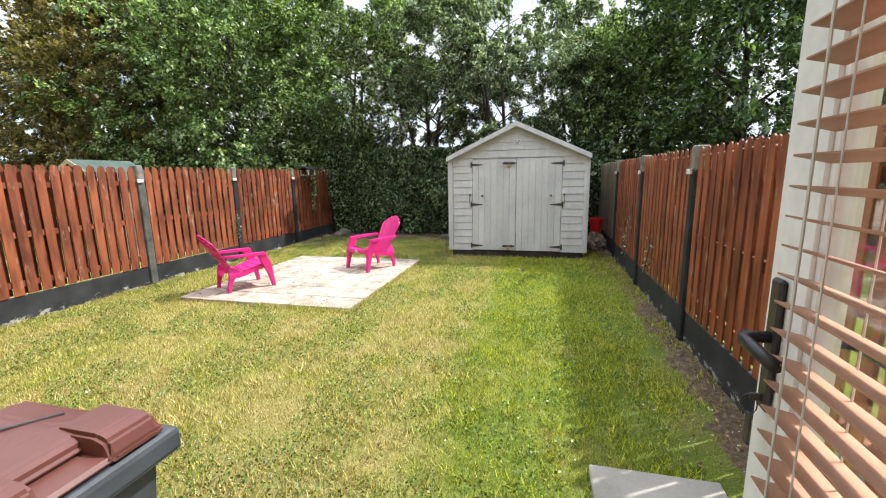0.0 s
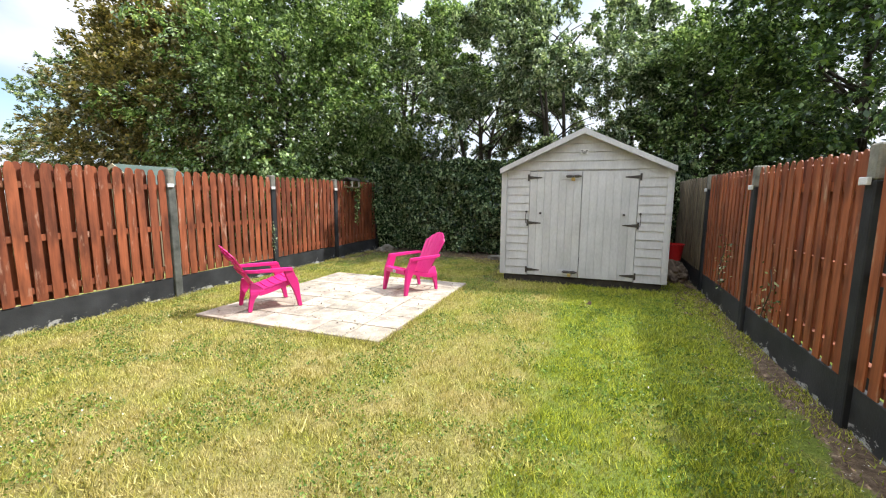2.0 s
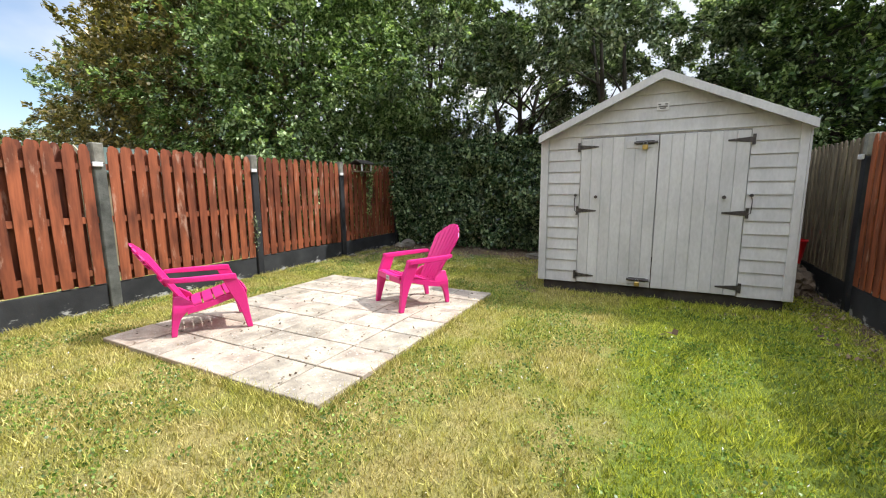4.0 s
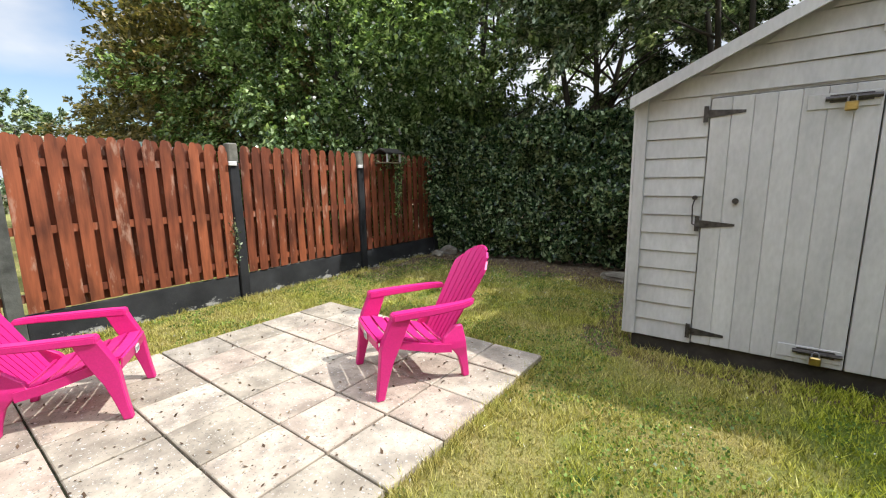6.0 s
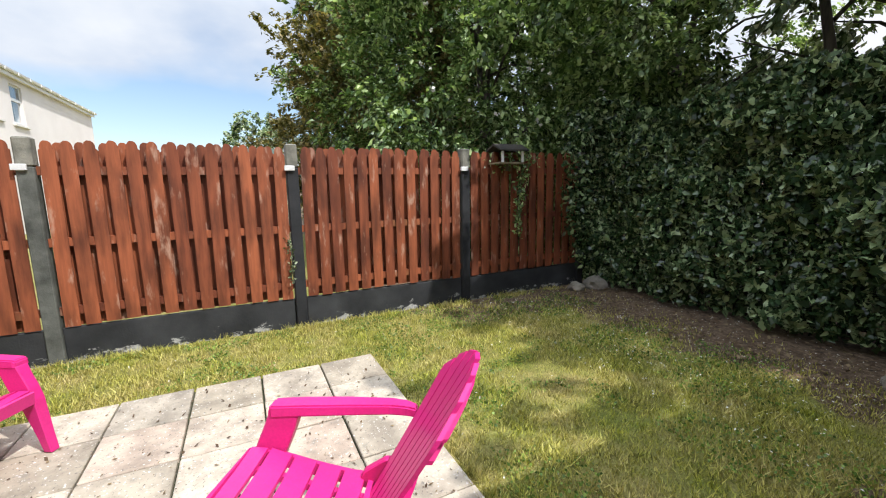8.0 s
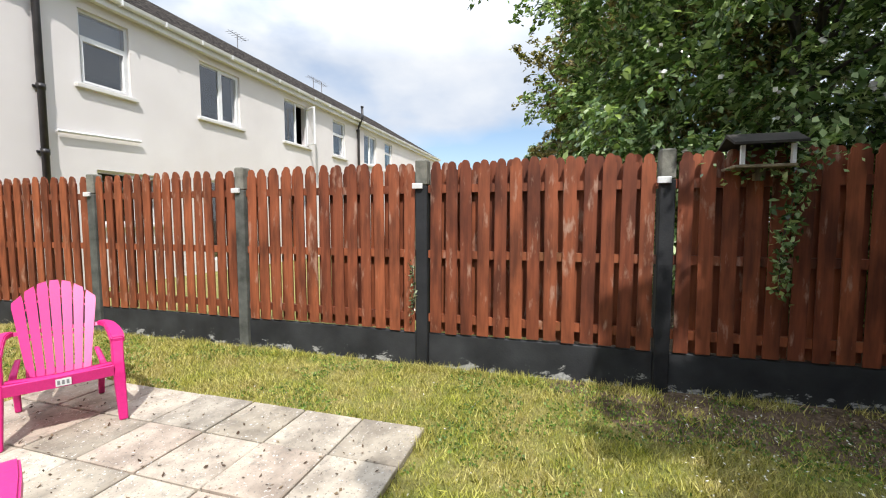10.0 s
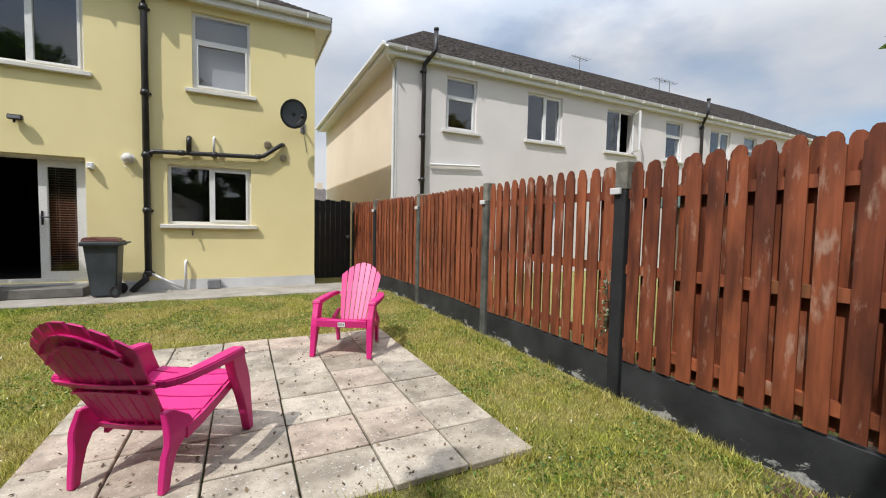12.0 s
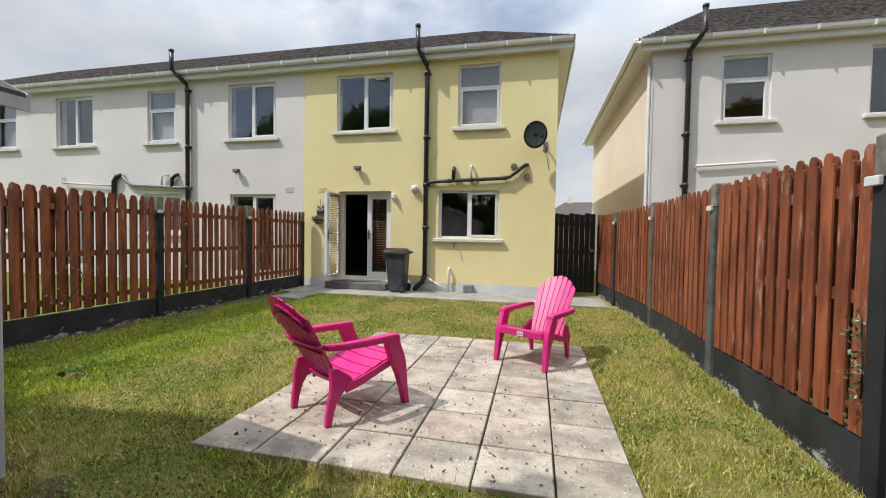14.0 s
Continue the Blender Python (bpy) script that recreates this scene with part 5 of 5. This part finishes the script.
def flood_light(x, y, z, mat, label):
    f = empty("wall_light", label, "light", (x, y, z))
    part("bracket", boxed(-0.03, 0.001, -0.03, 0.03, 0.05, 0.03, bevel=0.005), mat, f)
    part("lamp_head", boxed(-0.09, 0.05, -0.035, 0.09, 0.13, 0.045, bevel=0.01), mat, f)
    part("front_glass", boxed(-0.075, 0.1305, -0.02, 0.075, 0.136, 0.03), M_GREYPVC, f)
    part("sensor", tubed([(0.02, 0.06, -0.036), (0.02, 0.08, -0.075)], 0.018, 8), mat, f)


flood_light(-0.36, FY, 2.93, M_BLACKPVC, "small black floodlight above the patio door")
flood_light(3.05, FY, 2.93, M_BLACKPVC, "small black floodlight on the white wall")
lamp = empty("bulkhead_lamp", "round white wall lamp beside the soil pipe", "light", (-1.80, FY, 2.42))
part("base", tubed([(0, 0.001, 0), (0, 0.03, 0)], 0.10, 20), M_PVC, lamp)
part("globe", tubed([(0, 0.031, 0), (0, 0.06, 0), (0, 0.10, 0), (0, 0.12, 0)], [0.08, 0.085, 0.06, 0.02], 18), M_SILL, lamp, "frosted glass globe", smooth=True)
part("hook", tubed([(0.06, 0.02, -0.12), (0.04, 0.06, -0.16), (0.0, 0.05, -0.14)], 0.006, 6), M_PVC, lamp)
cam_box = empty("alarm_sensor", "small white sensor at the door's upper corner", "sensor", (-1.28, FY, 2.24))
part("body", boxed(-0.05, 0.001, -0.06, 0.05, 0.09, 0.06, bevel=0.015), M_PVC, cam_box)
part("lens", tubed([(0, 0.09, -0.03), (0, 0.11, -0.05)], 0.025, 10), M_SILL, cam_box)
tap = empty("garden_tap", "small dark outdoor tap below the kitchen window", "tap", (-2.78, FY, 1.10))
part("spout", tubed([(0, 0, 0.03), (0, 0.08, 0.03), (0, 0.10, 0.0), (0, 0.10, -0.05)], 0.012, 8), M_IRON, tap)
part("lever", boxed(-0.03, 0.06, 0.045, 0.03, 0.075, 0.055), M_IRON, tap)
for x, z in ((0.62, 2.42), (-0.9, 5.1)):
    v = empty("air_brick", "small louvred wall vent painted like the wall", "vent", (x, FY, z))
    part("vent_frame", ring_bm(-0.11, 0.11, -0.06, 0.06, 0.001, 0.01, 0.01), M_YELLOW, v)
    for k in range(4):
        part("louvre", boxed(-0.098, 0.001, -0.042 + 0.025 * k, 0.098, 0.008, -0.030 + 0.025 * k), M_YELLOW, v)
v = empty("air_brick", "small louvred white wall vent", "vent", (1.55, FY - 0.004, 2.44))
part("vent_frame", ring_bm(-0.11, 0.11, -0.06, 0.06, 0.001, 0.01, 0.01), M_PVC, v)
for k in range(4):
    part("louvre", boxed(-0.098, 0.001, -0.042 + 0.025 * k, 0.098, 0.008, -0.030 + 0.025 * k), M_PVC, v)

# a metal owl with a planter basket
owl = empty("owl_planter", "dark metal owl ornament with a hanging basket of plants", "ornament", (0.66, FY, 1.86))
part("plaque", tubed([(0, 0.002, 0.02), (0, 0.025, 0.02)], [0.10, 0.10], 16), M_IRON, owl)
for sx in (-1, 1):
    part("eye", tubed([(sx * 0.045, 0.026, 0.07), (sx * 0.045, 0.032, 0.07)], 0.035, 14), M_SILL, owl, "pale ring eye")
    part("pupil", tubed([(sx * 0.045, 0.0325, 0.07), (sx * 0.045, 0.036, 0.07)], 0.018, 10), M_IRON, owl)
    part("ear", tubed([(sx * 0.05, 0.012, 0.11), (sx * 0.08, 0.012, 0.19)], [0.03, 0.004], 8), M_IRON, owl)
    part("wing", tubed([(sx * 0.09, 0.012, 0.05), (sx * 0.07, 0.012, -0.14)], [0.022, 0.008], 8), M_IRON, owl)
part("beak", tubed([(0, 0.03, 0.05), (0, 0.035, 0.01)], [0.014, 0.003], 6), M_BRASS, owl)
part("hanger", tubed([(0, 0.012, 0.16), (0, 0.03, 0.30), (0, 0.02, 0.33)], 0.006, 6), M_IRON, owl)
part("basket", tubed([(0, 0.10, -0.30), (0, 0.10, -0.24), (0, 0.10, -0.17)], [0.06, 0.11, 0.15], 16), M_SOIL, owl, "brown fibre basket")
pr = np.random.default_rng(8)
part("plants", leaf_mesh("plants", np.stack([pr.normal(0, 0.09, 260), 0.1 + pr.normal(0, 0.05, 260), -0.15 + pr.normal(0, 0.03, 260)], 1), 0.05, M_LEAF, 8), None, owl)

# pipes on the white houses
wp = empty("waste_pipe", "black and white waste pipes on the off-white wall", "pipe")
Q = FY + 0.06
part("pipe", tubed([(4.5, Q, 2.50), (5.0, Q, 2.52), (6.4, Q, 2.60), (6.62, Q, 2.68), (6.78, Q, 2.84), (6.80, FY, 2.86)], 0.045, 10), M_GREYPVC, wp, smooth=True)
part("branch", tubed([(5.1, Q, 2.53), (5.1, Q, 2.76), (4.98, Q, 2.86), (4.95, FY, 2.88)], 0.05, 10), M_BLACKPVC, wp, smooth=True)
part("white_branch", tubed([(5.45, Q, 2.55), (5.45, Q, 2.82), (5.32, Q, 2.88), (5.3, FY, 2.88)], 0.024, 8), M_PVC, wp, smooth=True)
part("white_pipe", tubed([(7.2, Q, 2.60), (9.0, Q, 2.70), (9.02, Q, 2.85), (9.0, FY, 2.87)], 0.024, 8), M_PVC, wp, smooth=True)
part("black_bend", tubed([(7.1, Q, 2.2), (7.1, Q, 2.72), (7.0, Q, 2.86), (6.9, FY, 2.9)], 0.06, 10), M_BLACKPVC, wp, smooth=True)

# aerials on the far roofs
for x, y, z in ((-17.5, -4.5, 7.9), (-23.0, -4.5, 7.9), (-23.8, -4.5, 7.9)):
    aer = empty("roof_aerial", "thin metal television aerial on the roof ridge", "aerial", (x, y, z))
    part("mast", tubed([(0, 0, -0.3), (0, 0, 1.3)], 0.02, 6), M_GREYPVC, aer)
    part("boom", tubed([(-0.5, 0, 1.2), (0.5, 0, 1.25)], 0.012, 5), M_GREYPVC, aer)
    for k in range(6):
        part("element", tubed([(-0.45 + 0.18 * k, -0.22, 1.21), (-0.45 + 0.18 * k, 0.22, 1.21)], 0.008, 5), M_GREYPVC, aer)

# ---- things along the fences ----
feeder = empty("bird_table", "small roofed wooden bird table on top of the fence", "bird feeder", (-6.24, 10.17, 0))
part("tray", boxed(-0.10, -0.19, 1.68, 0.15, 0.17, 1.70, bevel=0.003), M_OLDWOOD, feeder)
for x in (-0.07, 0.14):
    for y in (-0.145, 0.145):
        part("upright", boxed(x - 0.012, y - 0.012, 1.701, x + 0.012, y + 0.012, 1.83), M_PLINTH, feeder, "pale painted upright")
bm = bmesh.new()
extrude_outline(bm, [(-0.13, 1.831), (0.03, 1.90), (0.19, 1.831), (0.19, 1.848), (0.03, 1.925), (-0.13, 1.848)], "y", -0.21, 0.21)
part("roof", bm, M_BEARER, feeder, "dark felted roof")
part("bracket", boxed(0.0, -0.03, 1.60, 0.05, 0.03, 1.679), M_OLDWOOD, feeder)


def climber(label, x, y, z0, z1, n, seed, spread=0.10, size=0.06, mat=None):
    r = np.random.default_rng(seed)
    c = empty("climbing_plant", label, "plant", (x, y, 0))
    stem = [(0.01 * math.sin(3 * f + seed), spread * 0.8 * math.sin(4 * f + seed), z0 * (1 - f) + z1 * f) for f in (0, 0.2, 0.4, 0.6, 0.8, 1)]
    part("stem", tubed([(0, 0, 0)] + stem if z0 < 0.3 else stem, 0.005, 5), M_BARK, c)
    f = r.random(n)
    pts = np.stack([r.normal(0.03, 0.025, n), spread * 0.8 * np.sin(4 * f + seed) + r.normal(0, spread, n) * (0.5 + 0.7 * f), z0 + (z1 - z0) * f + r.normal(0, 0.04, n)], 1)
    part("leaves", leaf_mesh("leaves", pts, size, mat or M_LEAF, seed), None, c)


climber("green rose shoots hanging on the red fence", -6.20, 10.36, 0.80, 1.82, 360, 4, 0.05, 0.055)
climber("green shoots along the fence top", -6.19, 10.22, 1.62, 1.82, 140, 5, 0.2, 0.045)
climber("variegated ivy on the fence post", -6.28, 7.57, 0.50, 0.92, 110, 6, 0.022, 0.034, M_LEAF_PALE)
climber("sparse pale creeper on the brown fence", 0.99, 7.75, 0.35, 1.0, 110, 7, 0.16, 0.04, M_LEAF_PALE)
climber("sparse pale creeper on the brown fence", 0.99, 6.2, 0.35, 0.85, 70, 8, 0.14, 0.035, M_LEAF_PALE)


climber("dark hedge shoots spilling over the fence corner", -6.12, 11.36, 0.35, 2.25, 1100, 9, 0.16, 0.085, M_HEDGE)


def stone(label, x, y, r, seed, flat=0.6):
    bm = bmesh.new()
    bmesh.ops.create_icosphere(bm, subdivisions=3, radius=1)
    for v in bm.verts:
        k = 1 + 0.35 * noise.noise(v.co * 1.3 + Vector((seed, 0, 0))) + 0.12 * noise.noise(v.co * 4 + Vector((0, seed, 0)))
        v.co = Vector((x, y, r * flat * 0.45)) + Vector((v.co.x * r * k, v.co.y * r * k * 0.8, v.co.z * r * flat * k))
    return thing("stone", bm, M_ROCK, label, "stone")


M_ROCK = surface("grey stone", (0.11, 0.098, 0.078), (0.26, 0.235, 0.195), 8, 60, 0.9, 0, 0.6)
stone("mossy grey stone by the fence corner", -6.02, 11.18, 0.12, 1)
stone("grey-brown stone by the fence corner", -5.98, 11.50, 0.17, 4)
stone("flat pale stone under the hedge", -2.72, 11.08, 0.26, 7, 0.25)

bucket = empty("bucket", "red plastic bucket on dark compost beside the shed", "bucket", (0.86, 10.35, 0.30))
bm = bmesh.new()
loft(bm, [[(r * math.cos(a), r * math.sin(a), z) for a in [2 * math.pi * i / 22 for i in range(22)]] for r, z in ((0.11, 0.0), (0.155, 0.30), (0.17, 0.305), (0.17, 0.325), (0.15, 0.325), (0.148, 0.28), (0.10, 0.02))])
part("body", bm, M_RED, bucket)
part("handle", tubed([(0.165 * math.cos(a), 0.02, 0.31 - 0.14 * math.sin(a)) for a in [math.pi * k / 10 for k in range(11)]], 0.004, 5), M_PVC, bucket, "white wire handle")
bm = bmesh.new()
bmesh.ops.create_icosphere(bm, subdivisions=4, radius=1)
for v in bm.verts:
    k = 1 + 0.25 * noise.noise(v.co * 2.2) + 0.12 * noise.noise(v.co * 7)
    v.co = Vector((0.82, 10.2, 0.05)) + Vector((v.co.x * 0.26 * k, v.co.y * 0.55 * k, v.co.z * 0.27 * k))
thing("compost_heap", bm, M_SOIL, "low dark heap of compost and clippings", "compost")

# neighbour's small shed beyond the west fence
ns = empty("neighbour_shed", "small timber shed with green felt roof beyond the fence", "shed", (-8.9, 6.5, -0.07))
part("body", boxed(-0.6, 0.08, -0.02, 0.6, 1.1, 1.72), M_OLDWOOD, ns)
part("gable", extrude_outline(bmesh.new(), [(-0.6, 1.72), (0.6, 1.72), (0, 2.07)], "y", 0.08, 1.1), M_OLDWOOD, ns)
M_GREENFELT = surface("green roof felt", (0.05, 0.075, 0.065), (0.09, 0.12, 0.10), 3, 100, 0.95)
for sx in (-1, 1):
    bm = bmesh.new()
    loft(bm, [[(0, y, 2.085), (sx * 0.72, y, 1.665), (sx * 0.72, y, 1.69), (0, y, 2.115)] for y in (0.002, 1.2)])
    part("roof", bm, M_GREENFELT, ns, "green felt")
    bm = bmesh.new()
    loft(bm, [[(0, y, 2.12), (sx * 0.72, y, 1.70), (sx * 0.72, y, 1.62), (0, y, 2.04)] for y in (-0.02, 0.0)])
    part("barge_board", bm, M_TAN, ns, "pale barge board")

# ---- leaf litter, clover flowers ----
def scatter(name, label, category, n, area, size, mat, seed, z=0.036, flat=0.25):
    r = np.random.default_rng(seed)
    x, y = r.uniform(area[0], area[1], n), r.uniform(area[2], area[3], n)
    a, L = r.uniform(0, 6.28, n), size * r.uniform(0.4, 1.3, n)
    d, s = np.stack([np.cos(a), np.sin(a), r.normal(0, flat, n)], 1), np.stack([-np.sin(a), np.cos(a), r.normal(0, flat, n)], 1)
    p = np.stack([x, y, np.full(n, z) + 0.2 * L], 1)
    v = np.stack([p - d * L[:, None] * 0.5, p + s * L[:, None] * 0.28, p + d * L[:, None] * 0.5, p - s * L[:, None] * 0.28], 1).reshape(-1, 3)
    tagged(new(name, from_arrays(name, v, np.arange(4 * n).reshape(n, 4), mat)), label, category, kind="stuff")


M_LITTER = foliage("dry leaf litter", (0.05, 0.028, 0.016), (0.12, 0.07, 0.04), (0.28, 0.20, 0.12), 0.8, 0.1)
M_PETAL = surface("clover flower white", (0.6, 0.6, 0.52), (0.78, 0.77, 0.7), 20, 80, 0.8)
scatter("fallen_leaves", "small dark fallen leaves scattered over the paving", "leaf litter", 620, (-5.1, -2.65, 5.1, 8.0), 0.024, M_LITTER, 1, 0.034, 0.45)
scatter("hedge_litter", "brown leaf litter under the hedge", "leaf litter", 1500, (-6.2, -2.2, 10.6, 11.7), 0.045, M_LITTER, 2, 0.016)
scatter("shed_litter", "brown leaf litter beside the shed", "leaf litter", 700, (0.52, 1.08, 7.4, 11.4), 0.045, M_LITTER, 3, 0.016)
scatter("soil_litter", "dry leaves on the bare earth", "leaf litter", 420, (0.35, 1.0, 2.1, 7.4), 0.030, M_LITTER, 4, 0.016)
scatter("earth_grit", "pale grit and petals on the bare earth", "grit", 420, (0.45, 1.0, 2.2, 9.2), 0.012, M_PETAL, 7, 0.014)
scatter("pale_petals", "pale fallen petals and grit under the hedge", "leaf litter", 1500, (-6.2, -2.3, 9.5, 11.6), 0.016, M_PETAL, 5, 0.018)
scatter("clover_flowers", "white clover flowers in the lawn", "flower", 900, (-5.9, 0.5, 2.1, 10.8), 0.014, M_PETAL, 6, 0.03, 0.8)
dead = np.array([[-0.66, 7.37, 0.045], [-0.60, 7.40, 0.05], [-0.70, 7.34, 0.04]])
M_CLOVER = foliage("clover leaves", (0.05, 0.10, 0.018), (0.14, 0.24, 0.04), (0.30, 0.42, 0.09), 0.45, 0.3)
tagged(new("dead_leaf", leaf_mesh("dead_leaf", dead, 0.10, M_LITTER, 3, 0.0, 0.8)), "curled brown dead leaf on the lawn", "leaf")

# ---- paving and grass, piece by piece ----
M_MOSS = surface("mossy joint earth", (0.022, 0.024, 0.012), (0.07, 0.075, 0.035), 14, 60, 0.95)
patio = empty("patio", "weathered pale square paving slabs with mossy joints", "patio", kind="structure")
PX0, PX1, PY0, PY1 = -5.175, -2.585, 5.05, 8.06
part("bedding", boxed(PX0 + 0.01, PY0 + 0.01, -0.05, PX1 - 0.01, PY1 - 0.01, 0.006), M_MOSS, patio)
sw, sh = (PX1 - PX0) / 6, (PY1 - PY0) / 7
slab_mesh = to_mesh("paving_slab", boxed(-sw / 2 + 0.006, -sh / 2 + 0.006, -0.04, sw / 2 - 0.006, sh / 2 - 0.006, 0.0, bevel=0.005), M_SLAB)
rs = random.Random(5)
for i in range(6):
    for j in range(7):
        part("paving_slab", slab_mesh, None, patio, at=pose(PX0 + (i + 0.5) * sw + rs.uniform(-0.002, 0.002), PY0 + (j + 0.5) * sh + rs.uniform(-0.002, 0.002), 0.032 + rs.uniform(-0.003, 0.003), rs.uniform(-0.3, 0.3), rs.uniform(-0.3, 0.3), rs.choice((0, 90, 180, 270)) * 0))


def grass(n, seed):
    """Short blades over the lawn, thin on the bare earth."""
    rng = np.random.default_rng(seed)
    x, y = rng.uniform(-6.3, 1.1, n), rng.uniform(1.93, 11.4, n)
    fray = rng.uniform(0, 0.035, n)
    keep = ~((x > PX0 + fray) & (x < PX1 - fray) & (y > PY0 + fray) & (y < PY1 - fray))
    keep &= ~((x > -2.15) & (x < 0.5) & (y > 8.8))
    keep &= ~((x > 0.02) & (x < 0.75) & (y < 2.85))
    ragged = np.array([noise.noise((a * 1.9, b * 1.1, 8.0)) for a, b in zip(x, y)])
    bare = np.clip((x - np.where(y < 4.6, 0.55, 0.80) + 0.70 * ragged) / 0.40, 0, 0.95) * (y > 2.1)
    bare = np.maximum(bare, np.clip((y - 10.1 + 0.5 * ragged) / 1.0, 0, 0.97))
    bare = np.maximum(bare, np.clip((x + 2.75 + 0.5 * ragged) / 0.6, 0, 0.9) * np.clip((y - 8.4) / 0.5, 0, 1) * (x < -2.1))
    bare = np.maximum(bare, np.clip((-5.25 - x + 0.5 * ragged) / 0.8, 0, 0.9) * np.clip((y - 8.4) / 1.0, 0, 1))
    keep &= rng.random(n) > bare
    x, y = x[keep], y[keep]
    n = len(x)
    tall = np.array([0.75 + 0.7 * noise.noise((a * 1.7, b * 1.7, 3.0)) + 0.9 * noise.noise((a * 7.5, b * 7.5, 6.0)) for a, b in zip(x, y)])
    h = rng.uniform(0.010, 0.042, n) * np.clip(tall, 0.3, 2.0)
    a = rng.uniform(0, 2 * np.pi, n)
    w = rng.uniform(0.0018, 0.0058, n) * np.clip(0.6 + 0.4 * tall, 0.6, 1.3)
    lean = rng.normal(0, 0.7, (n, 2)) * h[:, None]
    p = np.stack([x, y, np.full(n, -0.012)], 1)
    s = np.stack([np.cos(a) * w, np.sin(a) * w, np.zeros(n)], 1)
    tip = p + np.concatenate([lean, (h + 0.012)[:, None]], 1)
    verts = np.stack([p - s, p + s, tip], 1).reshape(-1, 3)
    return from_arrays("grass", verts, np.arange(3 * n).reshape(n, 3), M_GRASS)


def weeds(n, seed):
    """Longer tufts left by the mower along the shed, the fences and the paving."""
    rng = np.random.default_rng(seed)
    runs = [((-2.3, 8.60), (0.6, 8.60), 0.05), ((-2.22, 8.55), (-2.22, 11.0), 0.07), ((-6.20, 2.2), (-6.20, 11.0), 0.045), ((PX1 + 0.03, PY0), (PX1 + 0.03, PY1), 0.025), ((PX0, PY0 - 0.03), (PX1, PY0 - 0.03), 0.025), ((PX0, PY1 + 0.03), (PX1, PY1 + 0.03), 0.025)]
    size = np.array([math.hypot(b[0] - a[0], b[1] - a[1]) for a, b, _ in runs])
    which = rng.choice(len(runs), n, p=size / size.sum())
    f = rng.random(n)
    a, b = np.array([r[0] for r in runs])[which], np.array([r[1] for r in runs])[which]
    p = a + (b - a) * f[:, None] + rng.normal(0, 1, (n, 2)) * np.array([r[2] for r in runs])[which][:, None]
    thick = np.array([noise.noise((u * 2.3, v * 2.3, 2.0)) for u, v in p])
    p = p[thick > -0.12]
    n = len(p)
    h, t, w = rng.uniform(0.025, 0.085, n), rng.uniform(0, 6.28, n), rng.uniform(0.002, 0.005, n)
    foot = np.concatenate([p, np.full((n, 1), -0.01)], 1)
    side = np.stack([np.cos(t) * w, np.sin(t) * w, np.zeros(n)], 1)
    tip = foot + np.concatenate([rng.normal(0, 0.5, (n, 2)) * h[:, None], h[:, None]], 1)
    return from_arrays("edge_weeds", np.stack([foot - side, foot + side, tip], 1).reshape(-1, 3), np.arange(3 * n).reshape(n, 3), M_GRASS)


tagged(new("edge_weeds", weeds(16000, 12)), "longer grass tufts along the shed and fences", "grass", kind="stuff")
tagged(new("grass", grass(420000, 2)), "short patchy mown grass, green with straw-dry areas", "grass", kind="stuff")


def clover(n, seed):
    """Clumps of small round leaves low in the lawn."""
    rng = np.random.default_rng(seed)
    x, y = rng.uniform(-6.2, 1.0, n), rng.uniform(2.0, 10.9, n)
    thick = np.array([noise.noise((a * 1.5 + 9, b * 1.5, 1.0)) + 0.6 * noise.noise((a * 5, b * 5, 4.0)) for a, b in zip(x, y)])
    keep = (thick > 0.02) & ~((x > PX0 - 0.02) & (x < PX1 + 0.02) & (y > PY0 - 0.02) & (y < PY1 + 0.02)) & ~((x > -2.1) & (x < 0.5) & (y > 8.75))
    keep &= ~((x > 0.0) & (x < 0.77) & (y < 2.87)) & (x < np.where(y < 4.6, 0.62, 0.82) - 0.4 * rng.random(n))
    pts = np.stack([x[keep], y[keep], rng.uniform(0.004, 0.026, keep.sum())], 1)
    return leaf_mesh("clover", pts, 0.017, M_CLOVER, seed, 0.0, 0.9)


tagged(new("clover", clover(115000, 6)), "low green clover leaves in the lawn", "clover", kind="stuff")
